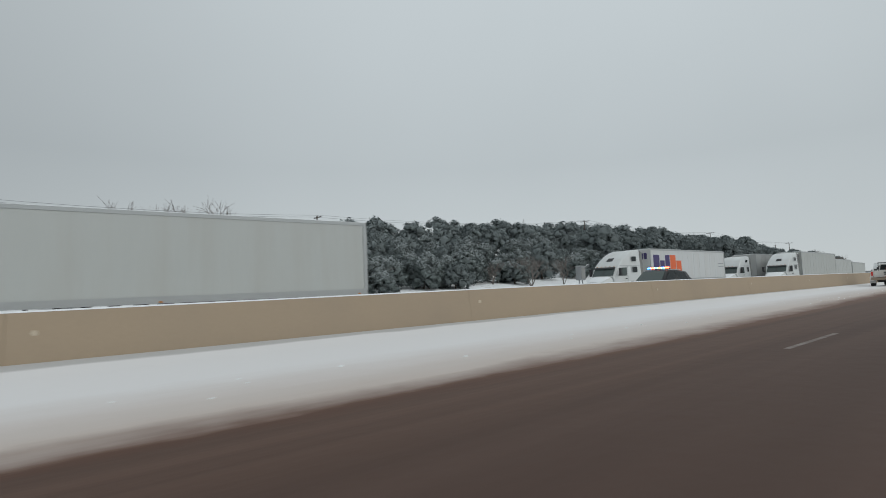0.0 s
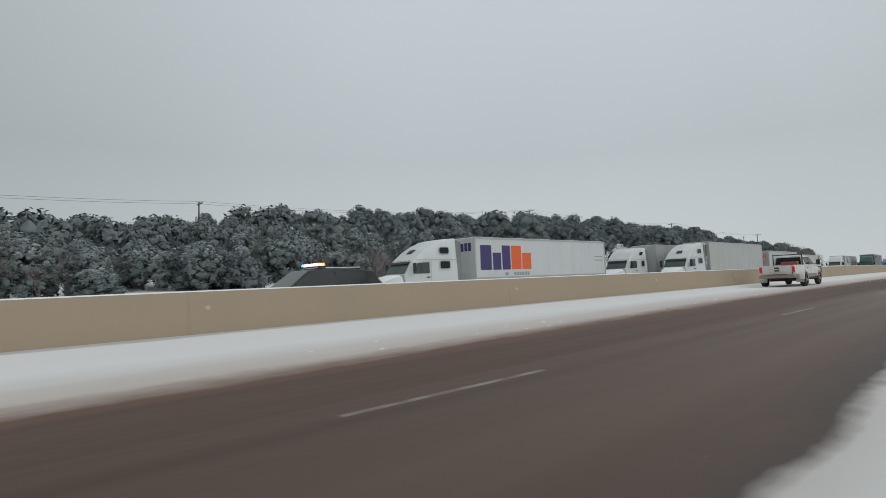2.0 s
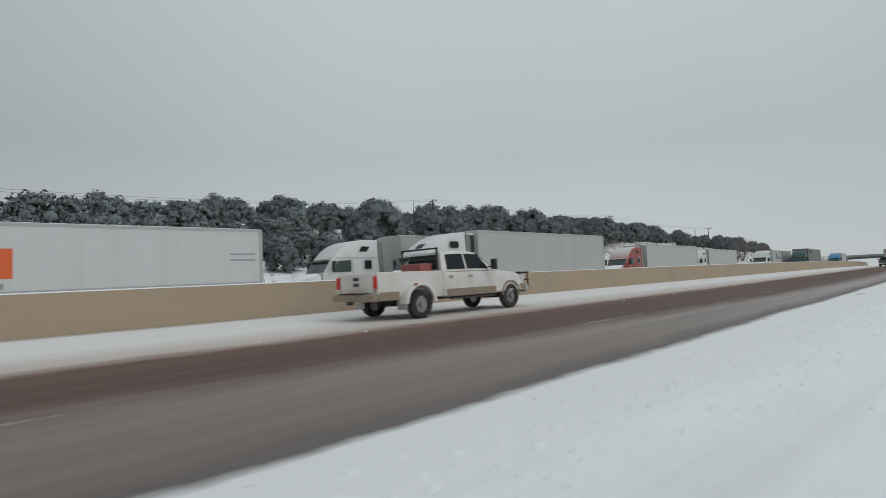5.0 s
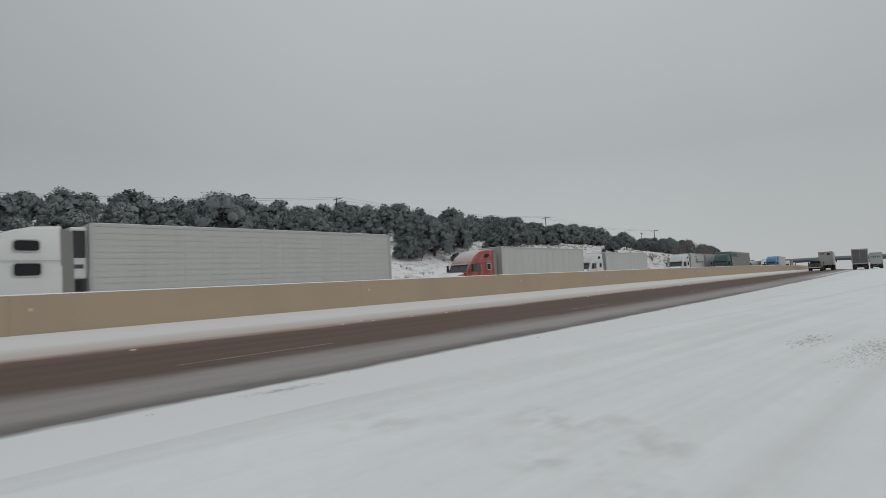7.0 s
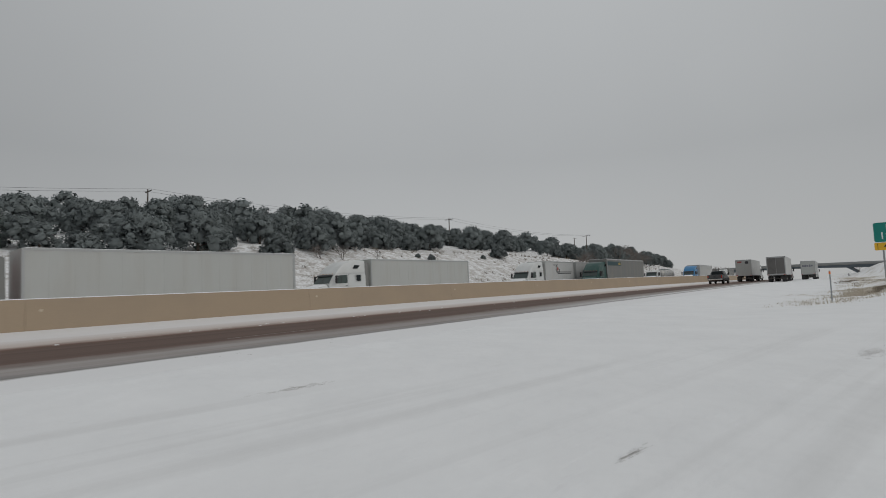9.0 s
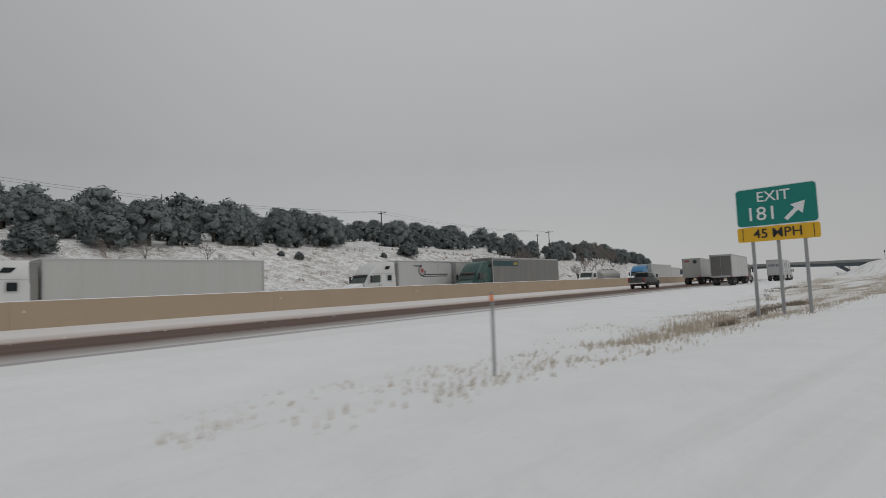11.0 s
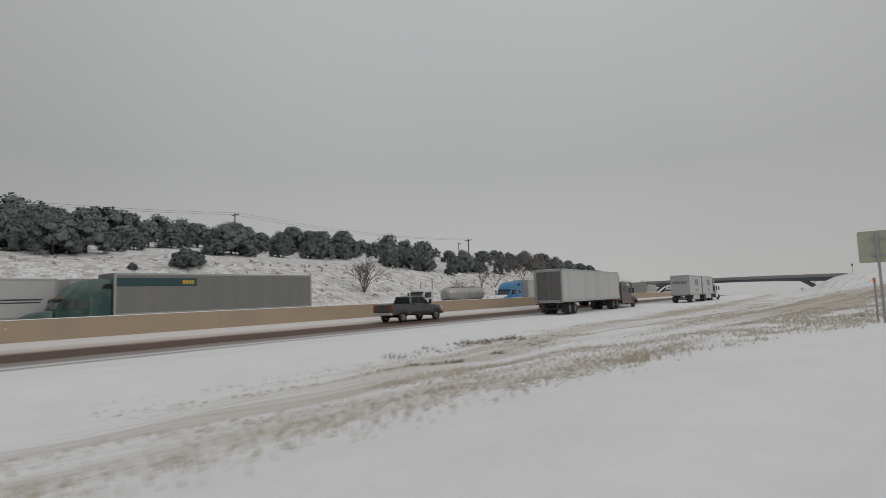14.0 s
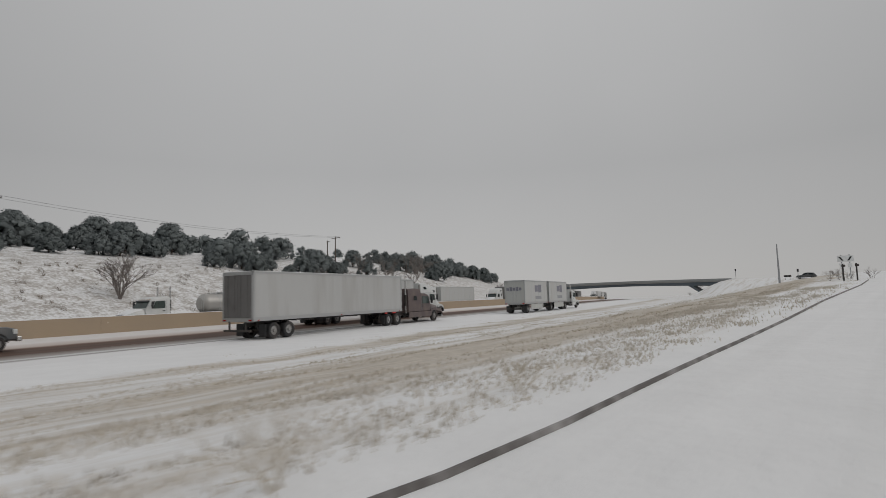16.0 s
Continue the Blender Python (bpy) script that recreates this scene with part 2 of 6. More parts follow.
M = dict(
    white=material("white_truck_paint", (0.64, 0.655, 0.65), 0.35, vary=0.05, scale=0.8, dirt=(0.42, 0.40, 0.37), dirt_amount=0.35),
    trailer_white=material("white_trailer_panel", (0.50, 0.51, 0.505), 0.5, vary=0.05, scale=1.3, fine=9.0, stretch=(1.0, 1.0, 0.12), dirt=(0.45, 0.43, 0.40), dirt_amount=0.4),
    trailer_parcel=material("bright_white_trailer_panel", (0.60, 0.61, 0.61), 0.5, vary=0.05, scale=1.3, fine=9.0, stretch=(1.0, 1.0, 0.12), dirt=(0.50, 0.48, 0.45), dirt_amount=0.4),
    trailer_cream=material("aged_white_panel", (0.48, 0.492, 0.475), 0.55, vary=0.06, scale=1.3, fine=9.0, stretch=(1.0, 1.0, 0.12), dirt=(0.38, 0.365, 0.33), dirt_amount=0.35),
    trailer_grey=material("grey_dusty_panel", (0.20, 0.205, 0.20), 0.55, vary=0.10, scale=1.3, fine=9.0, stretch=(1.0, 1.0, 0.12), dirt=(0.25, 0.23, 0.20), dirt_amount=0.5),
    trailer_alu=material("road_grimed_aluminium_panel", (0.51, 0.515, 0.51), 0.45, 0.25, vary=0.07, scale=1.3, fine=9.0, stretch=(1.0, 1.0, 0.12), dirt=(0.30, 0.285, 0.265), dirt_amount=0.4),
    rail=material("aluminium_rail", (0.45, 0.46, 0.46), 0.4, 0.6, vary=0.08),
    red=material("red_cab_paint", (0.30, 0.045, 0.04), 0.4, vary=0.1, dirt=(0.35, 0.25, 0.23), dirt_amount=0.4, snow=0.62, snow_color=(0.62, 0.57, 0.57), soft=0.5),
    green=material("dark_green_cab_paint", (0.02, 0.075, 0.065), 0.35, vary=0.1, dirt=(0.16, 0.17, 0.16), dirt_amount=0.4),
    blue=material("bright_blue_cab_paint", (0.04, 0.22, 0.46), 0.35, vary=0.1, dirt=(0.25, 0.28, 0.3), dirt_amount=0.3),
    maroon=material("dull_maroon_cab_paint", (0.10, 0.075, 0.075), 0.4, vary=0.1, dirt=DIRT, dirt_amount=0.4),
    grey_car=material("dark_grey_car_paint", (0.085, 0.095, 0.10), 0.3, 0.3, vary=0.08, dirt=(0.16, 0.14, 0.13), dirt_amount=0.5),
    white_car=material("white_car_paint", (0.72, 0.70, 0.67), 0.3, vary=0.05, dirt=(0.42, 0.36, 0.30), dirt_amount=0.4),
    tan_car=material("tan_lower_body_paint", (0.30, 0.24, 0.18), 0.4, vary=0.08, dirt=DIRT, dirt_amount=0.5),
    black_car=material("black_patrol_paint", (0.02, 0.021, 0.023), 0.3, vary=0.1, spec=0.2, dirt=(0.09, 0.088, 0.085), dirt_amount=0.35),
    black=material("black_plastic", (0.03, 0.03, 0.032), 0.6, vary=0.15),
    dark=material("dirty_chassis_steel", (0.045, 0.042, 0.04), 0.7, 0.2, vary=0.2, dirt=(0.16, 0.13, 0.11), dirt_amount=0.5),
    tyre=material("tyre_rubber", (0.028, 0.028, 0.03), 0.85, vary=0.2, dirt=(0.14, 0.12, 0.105), dirt_amount=0.5, bump=0.3),
    rim=material("dull_alloy_rim", (0.42, 0.42, 0.42), 0.4, 0.7, vary=0.12, dirt=DIRT, dirt_amount=0.5),
    chrome=material("chrome", (0.6, 0.6, 0.6), 0.2, 1.0, vary=0.05, dirt=(0.3, 0.28, 0.26), dirt_amount=0.3),
    glass=material("dark_vehicle_glass", (0.018, 0.023, 0.025), 0.12, vary=0.1, spec=0.2),
    glass_cab=material("tinted_windscreen", (0.065, 0.085, 0.08), 0.12, vary=0.1, spec=0.4),
    tail=glowing("lit_red_tail_lamp", (0.45, 0.02, 0.012), 0.12),
    tail_off=material("red_lamp_lens", (0.36, 0.02, 0.018), 0.25, vary=0.1),
    amber=glowing("amber_marker_lamp", (0.42, 0.19, 0.06), 0.04),
    head=material("headlamp_lens", (0.6, 0.62, 0.62), 0.12, vary=0.05),
    strobe_blue=glowing("blue_beacon", (0.10, 0.35, 1.0), 5.0),
    strobe_red=glowing("red_beacon", (1.0, 0.13, 0.05), 7.0),
    purple=material("purple_vinyl", (0.055, 0.04, 0.14), 0.5, vary=0.06),
    orange=material("orange_vinyl", (0.72, 0.13, 0.035), 0.5, vary=0.06),
    soft_purple=material("faded_purple_vinyl", (0.20, 0.20, 0.24), 0.5, vary=0.06),
    pale_trim=material("pale_grey_window_trim", (0.46, 0.47, 0.47), 0.5, vary=0.06),
    grey_mark=material("grey_vinyl", (0.30, 0.31, 0.33), 0.5, vary=0.06),
    dark_mark=material("charcoal_vinyl", (0.06, 0.06, 0.065), 0.5, vary=0.06),
    red_mark=material("dull_red_vinyl", (0.35, 0.10, 0.09), 0.5, vary=0.06),
    teal_mark=material("dark_teal_vinyl", (0.025, 0.07, 0.08), 0.5, vary=0.06),
    yellow_mark=material("yellow_vinyl", (0.6, 0.42, 0.06), 0.5, vary=0.06),
    sign_green=material("green_sign_sheeting", (0.0, 0.215, 0.180), 0.35, vary=0.06),
    sign_yellow=material("yellow_sign_sheeting", (0.80, 0.46, 0.02), 0.35, vary=0.05),
    sign_white=material("white_sign_sheeting", (0.80, 0.82, 0.82), 0.35, vary=0.04),
    sign_black=material("black_sign_legend", (0.02, 0.02, 0.02), 0.4, vary=0.05),
    sign_back=material("weathered_aluminium_sign_back", (0.42, 0.43, 0.36), 0.5, 0.3, vary=0.12, scale=3.0, dirt=(0.50, 0.49, 0.30), dirt_amount=0.7),
    steel=material("galvanised_steel", (0.36, 0.37, 0.38), 0.5, 0.6, vary=0.12, scale=4.0),
    orange_plastic=material("orange_reflector", (0.85, 0.22, 0.05), 0.4, vary=0.05),
    door_grime=material("grimy_trailer_door", (0.17, 0.165, 0.16), 0.6, 0.1, vary=0.2, scale=1.2, dirt=(0.10, 0.095, 0.09), dirt_amount=0.6),
    concrete_tan=material("tan_barrier_concrete", (0.385, 0.300, 0.212), 0.85, vary=0.14, scale=0.35, fine=14.0, bump=0.25, dirt=(0.31, 0.247, 0.185), dirt_amount=0.6),
    concrete_patch=material("pale_grout", (0.56, 0.48, 0.37), 0.85, vary=0.08, scale=6.0),
    concrete=material("grey_concrete", (0.30, 0.30, 0.29), 0.85, vary=0.1, scale=0.5, bump=0.2),
    kerb=material("damp_kerb_concrete", (0.125, 0.115, 0.11), 0.7, vary=0.25, scale=2.0, bump=0.3, dirt=(0.55, 0.54, 0.53), dirt_amount=0.5),
    girder=material("blue_grey_girder_paint", (0.13, 0.16, 0.185), 0.6, vary=0.1, scale=0.3),
    bridge_rail=material("pale_bridge_parapet", (0.30, 0.31, 0.31), 0.7, vary=0.1, scale=0.3),
    snow=material("fresh_snow", (0.80, 0.81, 0.82), 0.9, vary=0.03, scale=0.7, fine=9.0, bump=0.35, spec=0.25),
    bark=material("dark_bark", (0.07, 0.055, 0.045), 0.9, vary=0.25, scale=6.0, bump=0.5, snow=0.1),
    twig=material("bare_brown_twig", (0.20, 0.175, 0.16), 0.9, vary=0.25, scale=4.0),
    # Foliage albedo and its pale frost are raised to stand in for distance haze.
    needle=material("haze_lifted_juniper_foliage", (0.226, 0.254, 0.254), 0.95, vary=0.22, scale=0.5, fine=6.0, spec=0.1, snow=0.15, snow_color=(0.35, 0.38, 0.375), soft=0.9, leafy=0.1),
    needle_snowy=material("snow_dusted_haze_lifted_pinyon_foliage", (0.212, 0.242, 0.238), 0.95, vary=0.26, scale=0.6, fine=5.0, spec=0.1, snow=0.5, snow_color=(0.52, 0.55, 0.555), soft=0.75, stretch=(1.0, 1.0, 2.2), leafy=0.1),
    straw=material("dry_straw_grass", (0.54, 0.48, 0.395), 0.95, vary=0.3, scale=3.0, spec=0.15),
    frosted=material("snow_caked_dry_grass", (0.60, 0.555, 0.49), 0.95, vary=0.2, scale=3.0, spec=0.15),
    dead_grass=material("dark_dead_grass", (0.26, 0.225, 0.185), 0.95, vary=0.3, scale=3.0, spec=0.15),
    pole_wood=material("weathered_pole_timber", (0.12, 0.10, 0.085), 0.9, vary=0.2, scale=3.0, bump=0.3),
    wire=material("black_cable", (0.03, 0.03, 0.03), 0.6),
    slush=material("grey_trodden_slush", (0.46, 0.445, 0.435), 0.85, vary=0.3, scale=3.0, bump=0.3),
    mud=material("dark_road_slush_clod", (0.20, 0.155, 0.13), 0.8, vary=0.3, scale=3.0, bump=0.4),
    tank=material("dirty_tank_steel", (0.44, 0.43, 0.41), 0.4, 0.4, vary=0.12, scale=0.5, dirt=(0.26, 0.23, 0.20), dirt_amount=0.6),
)


# ---- mesh helpers ----
def part(name, bm, mat, parent=None, label="", smooth=False):
    """Links a bmesh as one mesh object under a thing or a part."""
    me = bpy.data.meshes.new(name)
    bm.normal_update()
    bm.to_mesh(me)
    bm.free()
    me.materials.append(M[mat] if isinstance(mat, str) else mat)
    if smooth:
        me.shade_smooth()
        me.set_sharp_from_angle(angle=radians(35))
    ob = new(name, me)
    ob.parent = parent
    if label:
        tagged(ob, label)
    return ob


def box(bm, c, s, bevel=0.0):
    m = Matrix.Translation(c) @ Matrix.Diagonal((s[0], s[1], s[2], 1))
    made = bmesh.ops.create_cube(bm, size=1.0, matrix=m)["verts"]
    if bevel:
        edges = list({e for v in made for e in v.link_edges})
        bmesh.ops.bevel(bm, geom=edges, offset=bevel, segments=2, affect="EDGES", profile=0.6)
    return bm


def boxes(*rows, bevel=0.0):
    bm = bmesh.new()
    for c, s in rows:
        box(bm, c, s, bevel)
    return bm


def loft(rings, bm=None, cap=True):
    """Skins closed rings of equal length."""
    bm = bm or bmesh.new()
    vs = [[bm.verts.new(p) for p in ring] for ring in rings]
    k = len(rings[0])
    for a, b in zip(vs, vs[1:]):
        for i in range(k):
            bm.faces.new((a[i], a[(i + 1) % k], b[(i + 1) % k], b[i]))
    if cap:
        bm.faces.new(vs[0][::-1])
        bm.faces.new(vs[-1])
    bmesh.ops.recalc_face_normals(bm, faces=bm.faces)
    return bm


def section(x, w, z0, z1, wt=None, r=0.08):
    """A ring across the vehicle at x: half width w at the bottom, wt at the top, with rounded corners."""
    wt = w if wt is None else wt
    r = min(r, (z1 - z0) * 0.45)
    half = [(w - r * 0.5, z0), (w, z0 + r * 0.5), (w + (wt - w) * 0.5, (z0 + z1) / 2), (wt, z1 - r), (wt - r * 0.35, z1 - r * 0.3), (wt - r, z1)]
    return [(x, y, z) for y, z in half] + [(x, -y, z) for y, z in half[::-1]]


def tube(p0, p1, r0, r1=None, seg=8, bm=None):
    bm = bm or bmesh.new()
    r1 = r0 if r1 is None else r1
    a, b = Vector(p0), Vector(p1)
    q = (b - a).to_track_quat("Z", "Y").to_matrix()
    rings = []
    for p, r in ((a, r0), (b, r1)):
        rings.append([bm.verts.new(p + q @ Vector((r * math.cos(t), r * math.sin(t), 0))) for t in (2 * math.pi * i / seg for i in range(seg))])
    for i in range(seg):
        bm.faces.new((rings[0][i], rings[0][(i + 1) % seg], rings[1][(i + 1) % seg], rings[1][i]))
    bm.faces.new(rings[0][::-1])
    bm.faces.new(rings[1])
    return bm


def plate(pts, depth, bm=None):
    """A flat polygon with thickness, pushed along its normal both ways."""
    bm = bm or bmesh.new()
    n = (Vector(pts[1]) - Vector(pts[0])).cross(Vector(pts[2]) - Vector(pts[0])).normalized() * (depth / 2)
    a = [bm.verts.new(Vector(p) + n) for p in pts]
    b = [bm.verts.new(Vector(p) - n) for p in pts]
    bm.faces.new(a)
    bm.faces.new(b[::-1])
    for i in range(len(pts)):
        j = (i + 1) % len(pts)
        bm.faces.new((a[j], a[i], b[i], b[j]))
    return bm


def thing(name, label, category, group="", m=None):
    e = new(name)
    e.empty_display_size = 0.3
    if m is not None:
        e.matrix_basis = m
    return tagged(e, label, category, group)


def raw(name, verts, faces, mat, parent=None):
    me = bpy.data.meshes.new(name)
    me.from_pydata([tuple(v) for v in verts], [], [tuple(f) for f in faces])
    me.materials.append(M[mat] if isinstance(mat, str) else mat)
    ob = new(name, me)
    ob.parent = parent
    return ob


# ---- lie of the land ----
def lerp(x, *pairs):
    return float(np.interp(x, pairs[0::2], pairs[1::2]))


def road_z(x):
    x = min(x, 426.0)
    return 0.06 + 0.029 * x - (3.4e-5 * x * x if x > 0 else 0.0)


def barrier_y(x):
    x = max(x, -80.0)
    return 12.9 + 0.045 * x + 0.00028 * x * x


def heading(x):
    return math.degrees(math.atan(0.045 + 0.00056 * max(x, -80)))


def surface(x, u):
    """The carriageways fall away from the barrier, more so farther on."""
    s = lerp(x, 40, 0.0, 85, 0.45, 135, 0.65, 200, 1.0)
    return road_z(x) - s * (0.1 + (0.022 * min(-u, 13.6) if u < 0 else 0.008 * u))


def place(x, u, turn=0.0, up=0.0):
    """A pose on the highway: x along, u metres to the far side of the median barrier."""
    grade = math.degrees(math.atan(0.029 - (6.8e-5 * min(x, 426) if x > 0 else 0)))
    return pose(x, barrier_y(x) + u, surface(x, u) + up, 0, 0, heading(x)) @ pose(0, 0, 0, 0, -grade, 0) @ pose(0, 0, 0, 0, 0, turn)


def ramp_y(x):
    """Left edge of the exit ramp."""
    return lerp(x, -200, -8.0, 60, 0.6, 78, 0.6, 101, 0.2, 118, -0.5, 131, -1.4, 150, -2.8, 165, -4.0, 177.5, -5.0, 183.6, -5.5, 187, -6.0, 195, -6.6, 209, -7.5, 226, -9.0, 242, -10.0, 300, -12, 600, -13)


def straw_y(x):
    """Where the straw begins beside the ramp."""
    return lerp(x, 112, 2.4, 131, 1.5, 145, 0.3, 156, -0.7, 171, -1.9, 178, -4.4, 195, -6.2, 226, -8.6, 242, -9.6, 300, -11.6)


def ramp_z(x):
    return lerp(x, -200, -5.9, 0, 0.05, 19.6, 0.55, 39, 1.05, 63.1, 1.50, 78, 1.82, 101, 2.24, 130.5, 3.00, 147.6, 3.63, 165, 4.18, 182, 4.66,
                200, 5.45, 226, 6.75, 242, 7.6, 270, 9.0, 300, 10.1, 345, 11.6, 390, 12.3, 420, 12.4, 600, 12.4)


def smooth(a, b, v):
    v = min(max((v - a) / (b - a), 0.0), 1.0)
    return v * v * (3 - 2 * v)


def hill(x, y):
    """The ground beyond the opposite carriageway: a bank, then a wooded rise to a level ridge."""
    toe = barrier_y(x) + 19
    base = surface(x, 19)
    ridge = lerp(x, -120, 9.5, 15, 11.0, 38, 13.0, 50, 14.5, 65, 16.0, 86, 17.8, 100, 18.0, 124, 19.6, 175, 19.4, 240, 18.6, 290, 19.6, 350, 20.5, 385, 17, 420, 12.0, 500, 9.0)
    w = smooth(70, 135, x)
    ys = (toe, toe + 6, toe + 17, max(toe + 40, 110.0), 210, 420, 3000)
    gentle = (base, base + 0.9, base + 2.6, ridge, ridge + 4, ridge + 6, ridge + 8)
    steep = (base, base + 2.4, base + 7.2, ridge, ridge + 4, ridge + 6, ridge + 8)
    z = float(np.interp(y, ys, gentle)) * (1 - w) + float(np.interp(y, ys, steep)) * w
    d = y - toe
    return z + 0.35 * noise.noise((x * 0.06, d * 0.06, 3.0)) * min(d / 6, 1) + 1.1 * noise.noise((x * 0.02, d * 0.02, 7.0)) * min(d / 60, 1)


def ground_z(x, y):
    u = y - barrier_y(x)
    if u > 19:
        return hill(x, y)
    z = surface(x, u)
    if u > -13.6:
        return z
    ry, rz = ramp_y(x), ramp_z(x)
    far = barrier_y(x) - 13.6
    if y <= ry:
        side = ry - 8.5 - y
        return rz - 0.05 * max(min(side, 40), 0)
    # gore between the highway's edge and the ramp: a shallow ditch that opens ahead
    w = (far - y) / max(far - ry, 0.5)
    dip = 0.40 * smooth(112, 140, x) * (1 - smooth(155, 185, x)) * math.sin(math.pi * min(max(w, 0), 1)) ** 1.5
    if x > 300:
        far_k = smooth(0.24, 0.50, w) * smooth(320, 388, x)
    else:
        far_k = 0.0
    k = smooth(0.28, 1.0, w) if x > 185 else w + (smooth(0.28, 1.0, w) - w) * smooth(130, 185, x)
    mound = 0.16 * noise.noise((x * 0.30, y * 0.6, 1.0)) * smooth(115, 140, x) * math.sin(math.pi * min(max(w, 0), 1))
    k = max(k, far_k)
    return z + (rz - z) * k - dip + mound


# ---- ground, roads ----
def node_mat(name):
    m = bpy.data.materials.new(name)
    m.use_nodes = True
    return m, m.node_tree.nodes, m.node_tree.links, m.node_tree.nodes["Principled BSDF"]


def noise_node(n, l, vec, scale, detail=4.0, rough=0.55):
    t = n.new("ShaderNodeTexNoise")
    t.inputs["Scale"].default_value, t.inputs["Detail"].default_value, t.inputs["Roughness"].default_value = scale, detail, rough
    l.new(vec, t.inputs["Vector"])
    return t.outputs["Fac"]


def mapped(n, l, v, a, b, c=0.0, d=1.0):
    r = n.new("ShaderNodeMapRange")
    for key, val in zip(("From Min", "From Max", "To Min", "To Max"), (a, b, c, d)):
        r.inputs[key].default_value = val
    l.new(v, r.inputs["Value"])
    return r.outputs[0]


def blend(n, l, fac, a, b):
    x = n.new("ShaderNodeMix")
    x.data_type = "RGBA"
    for i, v in ((6, a), (7, b)):
        if isinstance(v, tuple):
            x.inputs[i].default_value = (*v, 1)
        else:
            l.new(v, x.inputs[i])
    l.new(fac, x.inputs[0])
    return x.outputs[2]


def calc(n, l, op, a, b):
    x = n.new("ShaderNodeMath")
    x.operation = op
    for i, v in ((0, a), (1, b)):
        if isinstance(v, (int, float)):
            x.inputs[i].default_value = v
        else:
            l.new(v, x.inputs[i])
    return x.outputs[0]


def attr(n, name):
    a = n.new("ShaderNodeAttribute")
    a.attribute_name = name
    return a.outputs["Fac"]


def along(n, l, sx, sy):
    """Coordinates stretched along the road: (along * sx, across * sy)."""
    c = n.new("ShaderNodeCombineXYZ")
    l.new(calc(n, l, "MULTIPLY", attr(n, "run"), sx), c.inputs[0])
    l.new(calc(n, l, "MULTIPLY", attr(n, "lat"), sy), c.inputs[1])
    return c.outputs[0]


def bumped(n, l, height, b, strength, dist):
    bp = n.new("ShaderNodeBump")
    bp.inputs["Strength"].default_value, bp.inputs["Distance"].default_value = strength, dist
    l.new(height, bp.inputs["Height"])
    l.new(bp.outputs[0], b.inputs["Normal"])


def slushy_road():
    """Asphalt under brown slush: wheel paths, dirty edges, snow on the shoulders. lat is the distance from the median barrier."""
    m, n, l, b = node_mat("slushy_asphalt")
    co = n.new("ShaderNodeTexCoord").outputs["Object"]
    lat = attr(n, "lat")
    ragged = noise_node(n, l, along(n, l, 0.35, 1.3), 1.0, 5.0)
    clods = noise_node(n, l, co, 2.6, 4.0)
    streak = noise_node(n, l, along(n, l, 0.03, 1.2), 1.0, 3.0)
    edge = calc(n, l, "ADD", lat, calc(n, l, "MULTIPLY", calc(n, l, "SUBTRACT", ragged, 0.5), 0.9))
    edge = calc(n, l, "ADD", edge, calc(n, l, "MULTIPLY", calc(n, l, "SUBTRACT", clods, 0.5), 0.35))
    # wheel paths of the inner lane and the slush between them
    run = attr(n, "run")
    wet = blend(n, l, mapped(n, l, streak, 0.35, 0.7), (0.090, 0.055, 0.042), (0.132, 0.083, 0.065))
    brown = blend(n, l, mapped(n, l, streak, 0.3, 0.75), (0.122, 0.062, 0.043), (0.178, 0.097, 0.071))
    start = mapped(n, l, run, 6, 32)
    brown = blend(n, l, start, blend(n, l, mapped(n, l, streak, 0.3, 0.75), (0.092, 0.044, 0.028), (0.136, 0.069, 0.046)), brown)
    wet = blend(n, l, start, blend(n, l, mapped(n, l, streak, 0.35, 0.7), (0.072, 0.040, 0.028), (0.106, 0.061, 0.044)), wet)
    first = blend(n, l, mapped(n, l, edge, 6.6, 7.3), brown, wet)
    grey = blend(n, l, mapped(n, l, streak, 0.3, 0.7), (0.158, 0.116, 0.092), (0.225, 0.176, 0.145))
    pale = blend(n, l, mapped(n, l, streak, 0.3, 0.7), (0.245, 0.215, 0.200), (0.345, 0.315, 0.298))
    grey = blend(n, l, mapped(n, l, run, 42, 68), grey, pale)
    soaked = blend(n, l, mapped(n, l, streak, 0.3, 0.75), (0.057, 0.031, 0.022), (0.095, 0.056, 0.042))
    grey = blend(n, l, mapped(n, l, run, 15, 45), soaked, grey)
    shifted = calc(n, l, "ADD", edge, calc(n, l, "ADD", mapped(n, l, run, 48, 70, 0.0, -1.1), mapped(n, l, run, 112, 140, 0.0, 0.6)))
    second = blend(n, l, mapped(n, l, shifted, 9.3, 10.3), first, grey)
    dark_edge = blend(n, l, mapped(n, l, edge, 12.2, 12.7), second, blend(n, l, mapped(n, l, run, 24, 60), (0.085, 0.062, 0.054), (0.16, 0.142, 0.134)))
    # packed snow drifting over the outer lane farther on
    cover = calc(n, l, "MULTIPLY", mapped(n, l, run, 92, 135), mapped(n, l, edge, 11.3, 11.9))
    cover = calc(n, l, "MULTIPLY", cover, mapped(n, l, streak, 0.28, 0.52))
    road = blend(n, l, cover, dark_edge, (0.60, 0.60, 0.60))
    # dashed lane line, worn and half buried
    dash = calc(n, l, "LESS_THAN", calc(n, l, "MODULO", calc(n, l, "ADD", run, 599.9), 12.19), 2.9)
    line = calc(n, l, "LESS_THAN", calc(n, l, "ABSOLUTE", calc(n, l, "SUBTRACT", lat, 10.0), 0.0), 0.05)
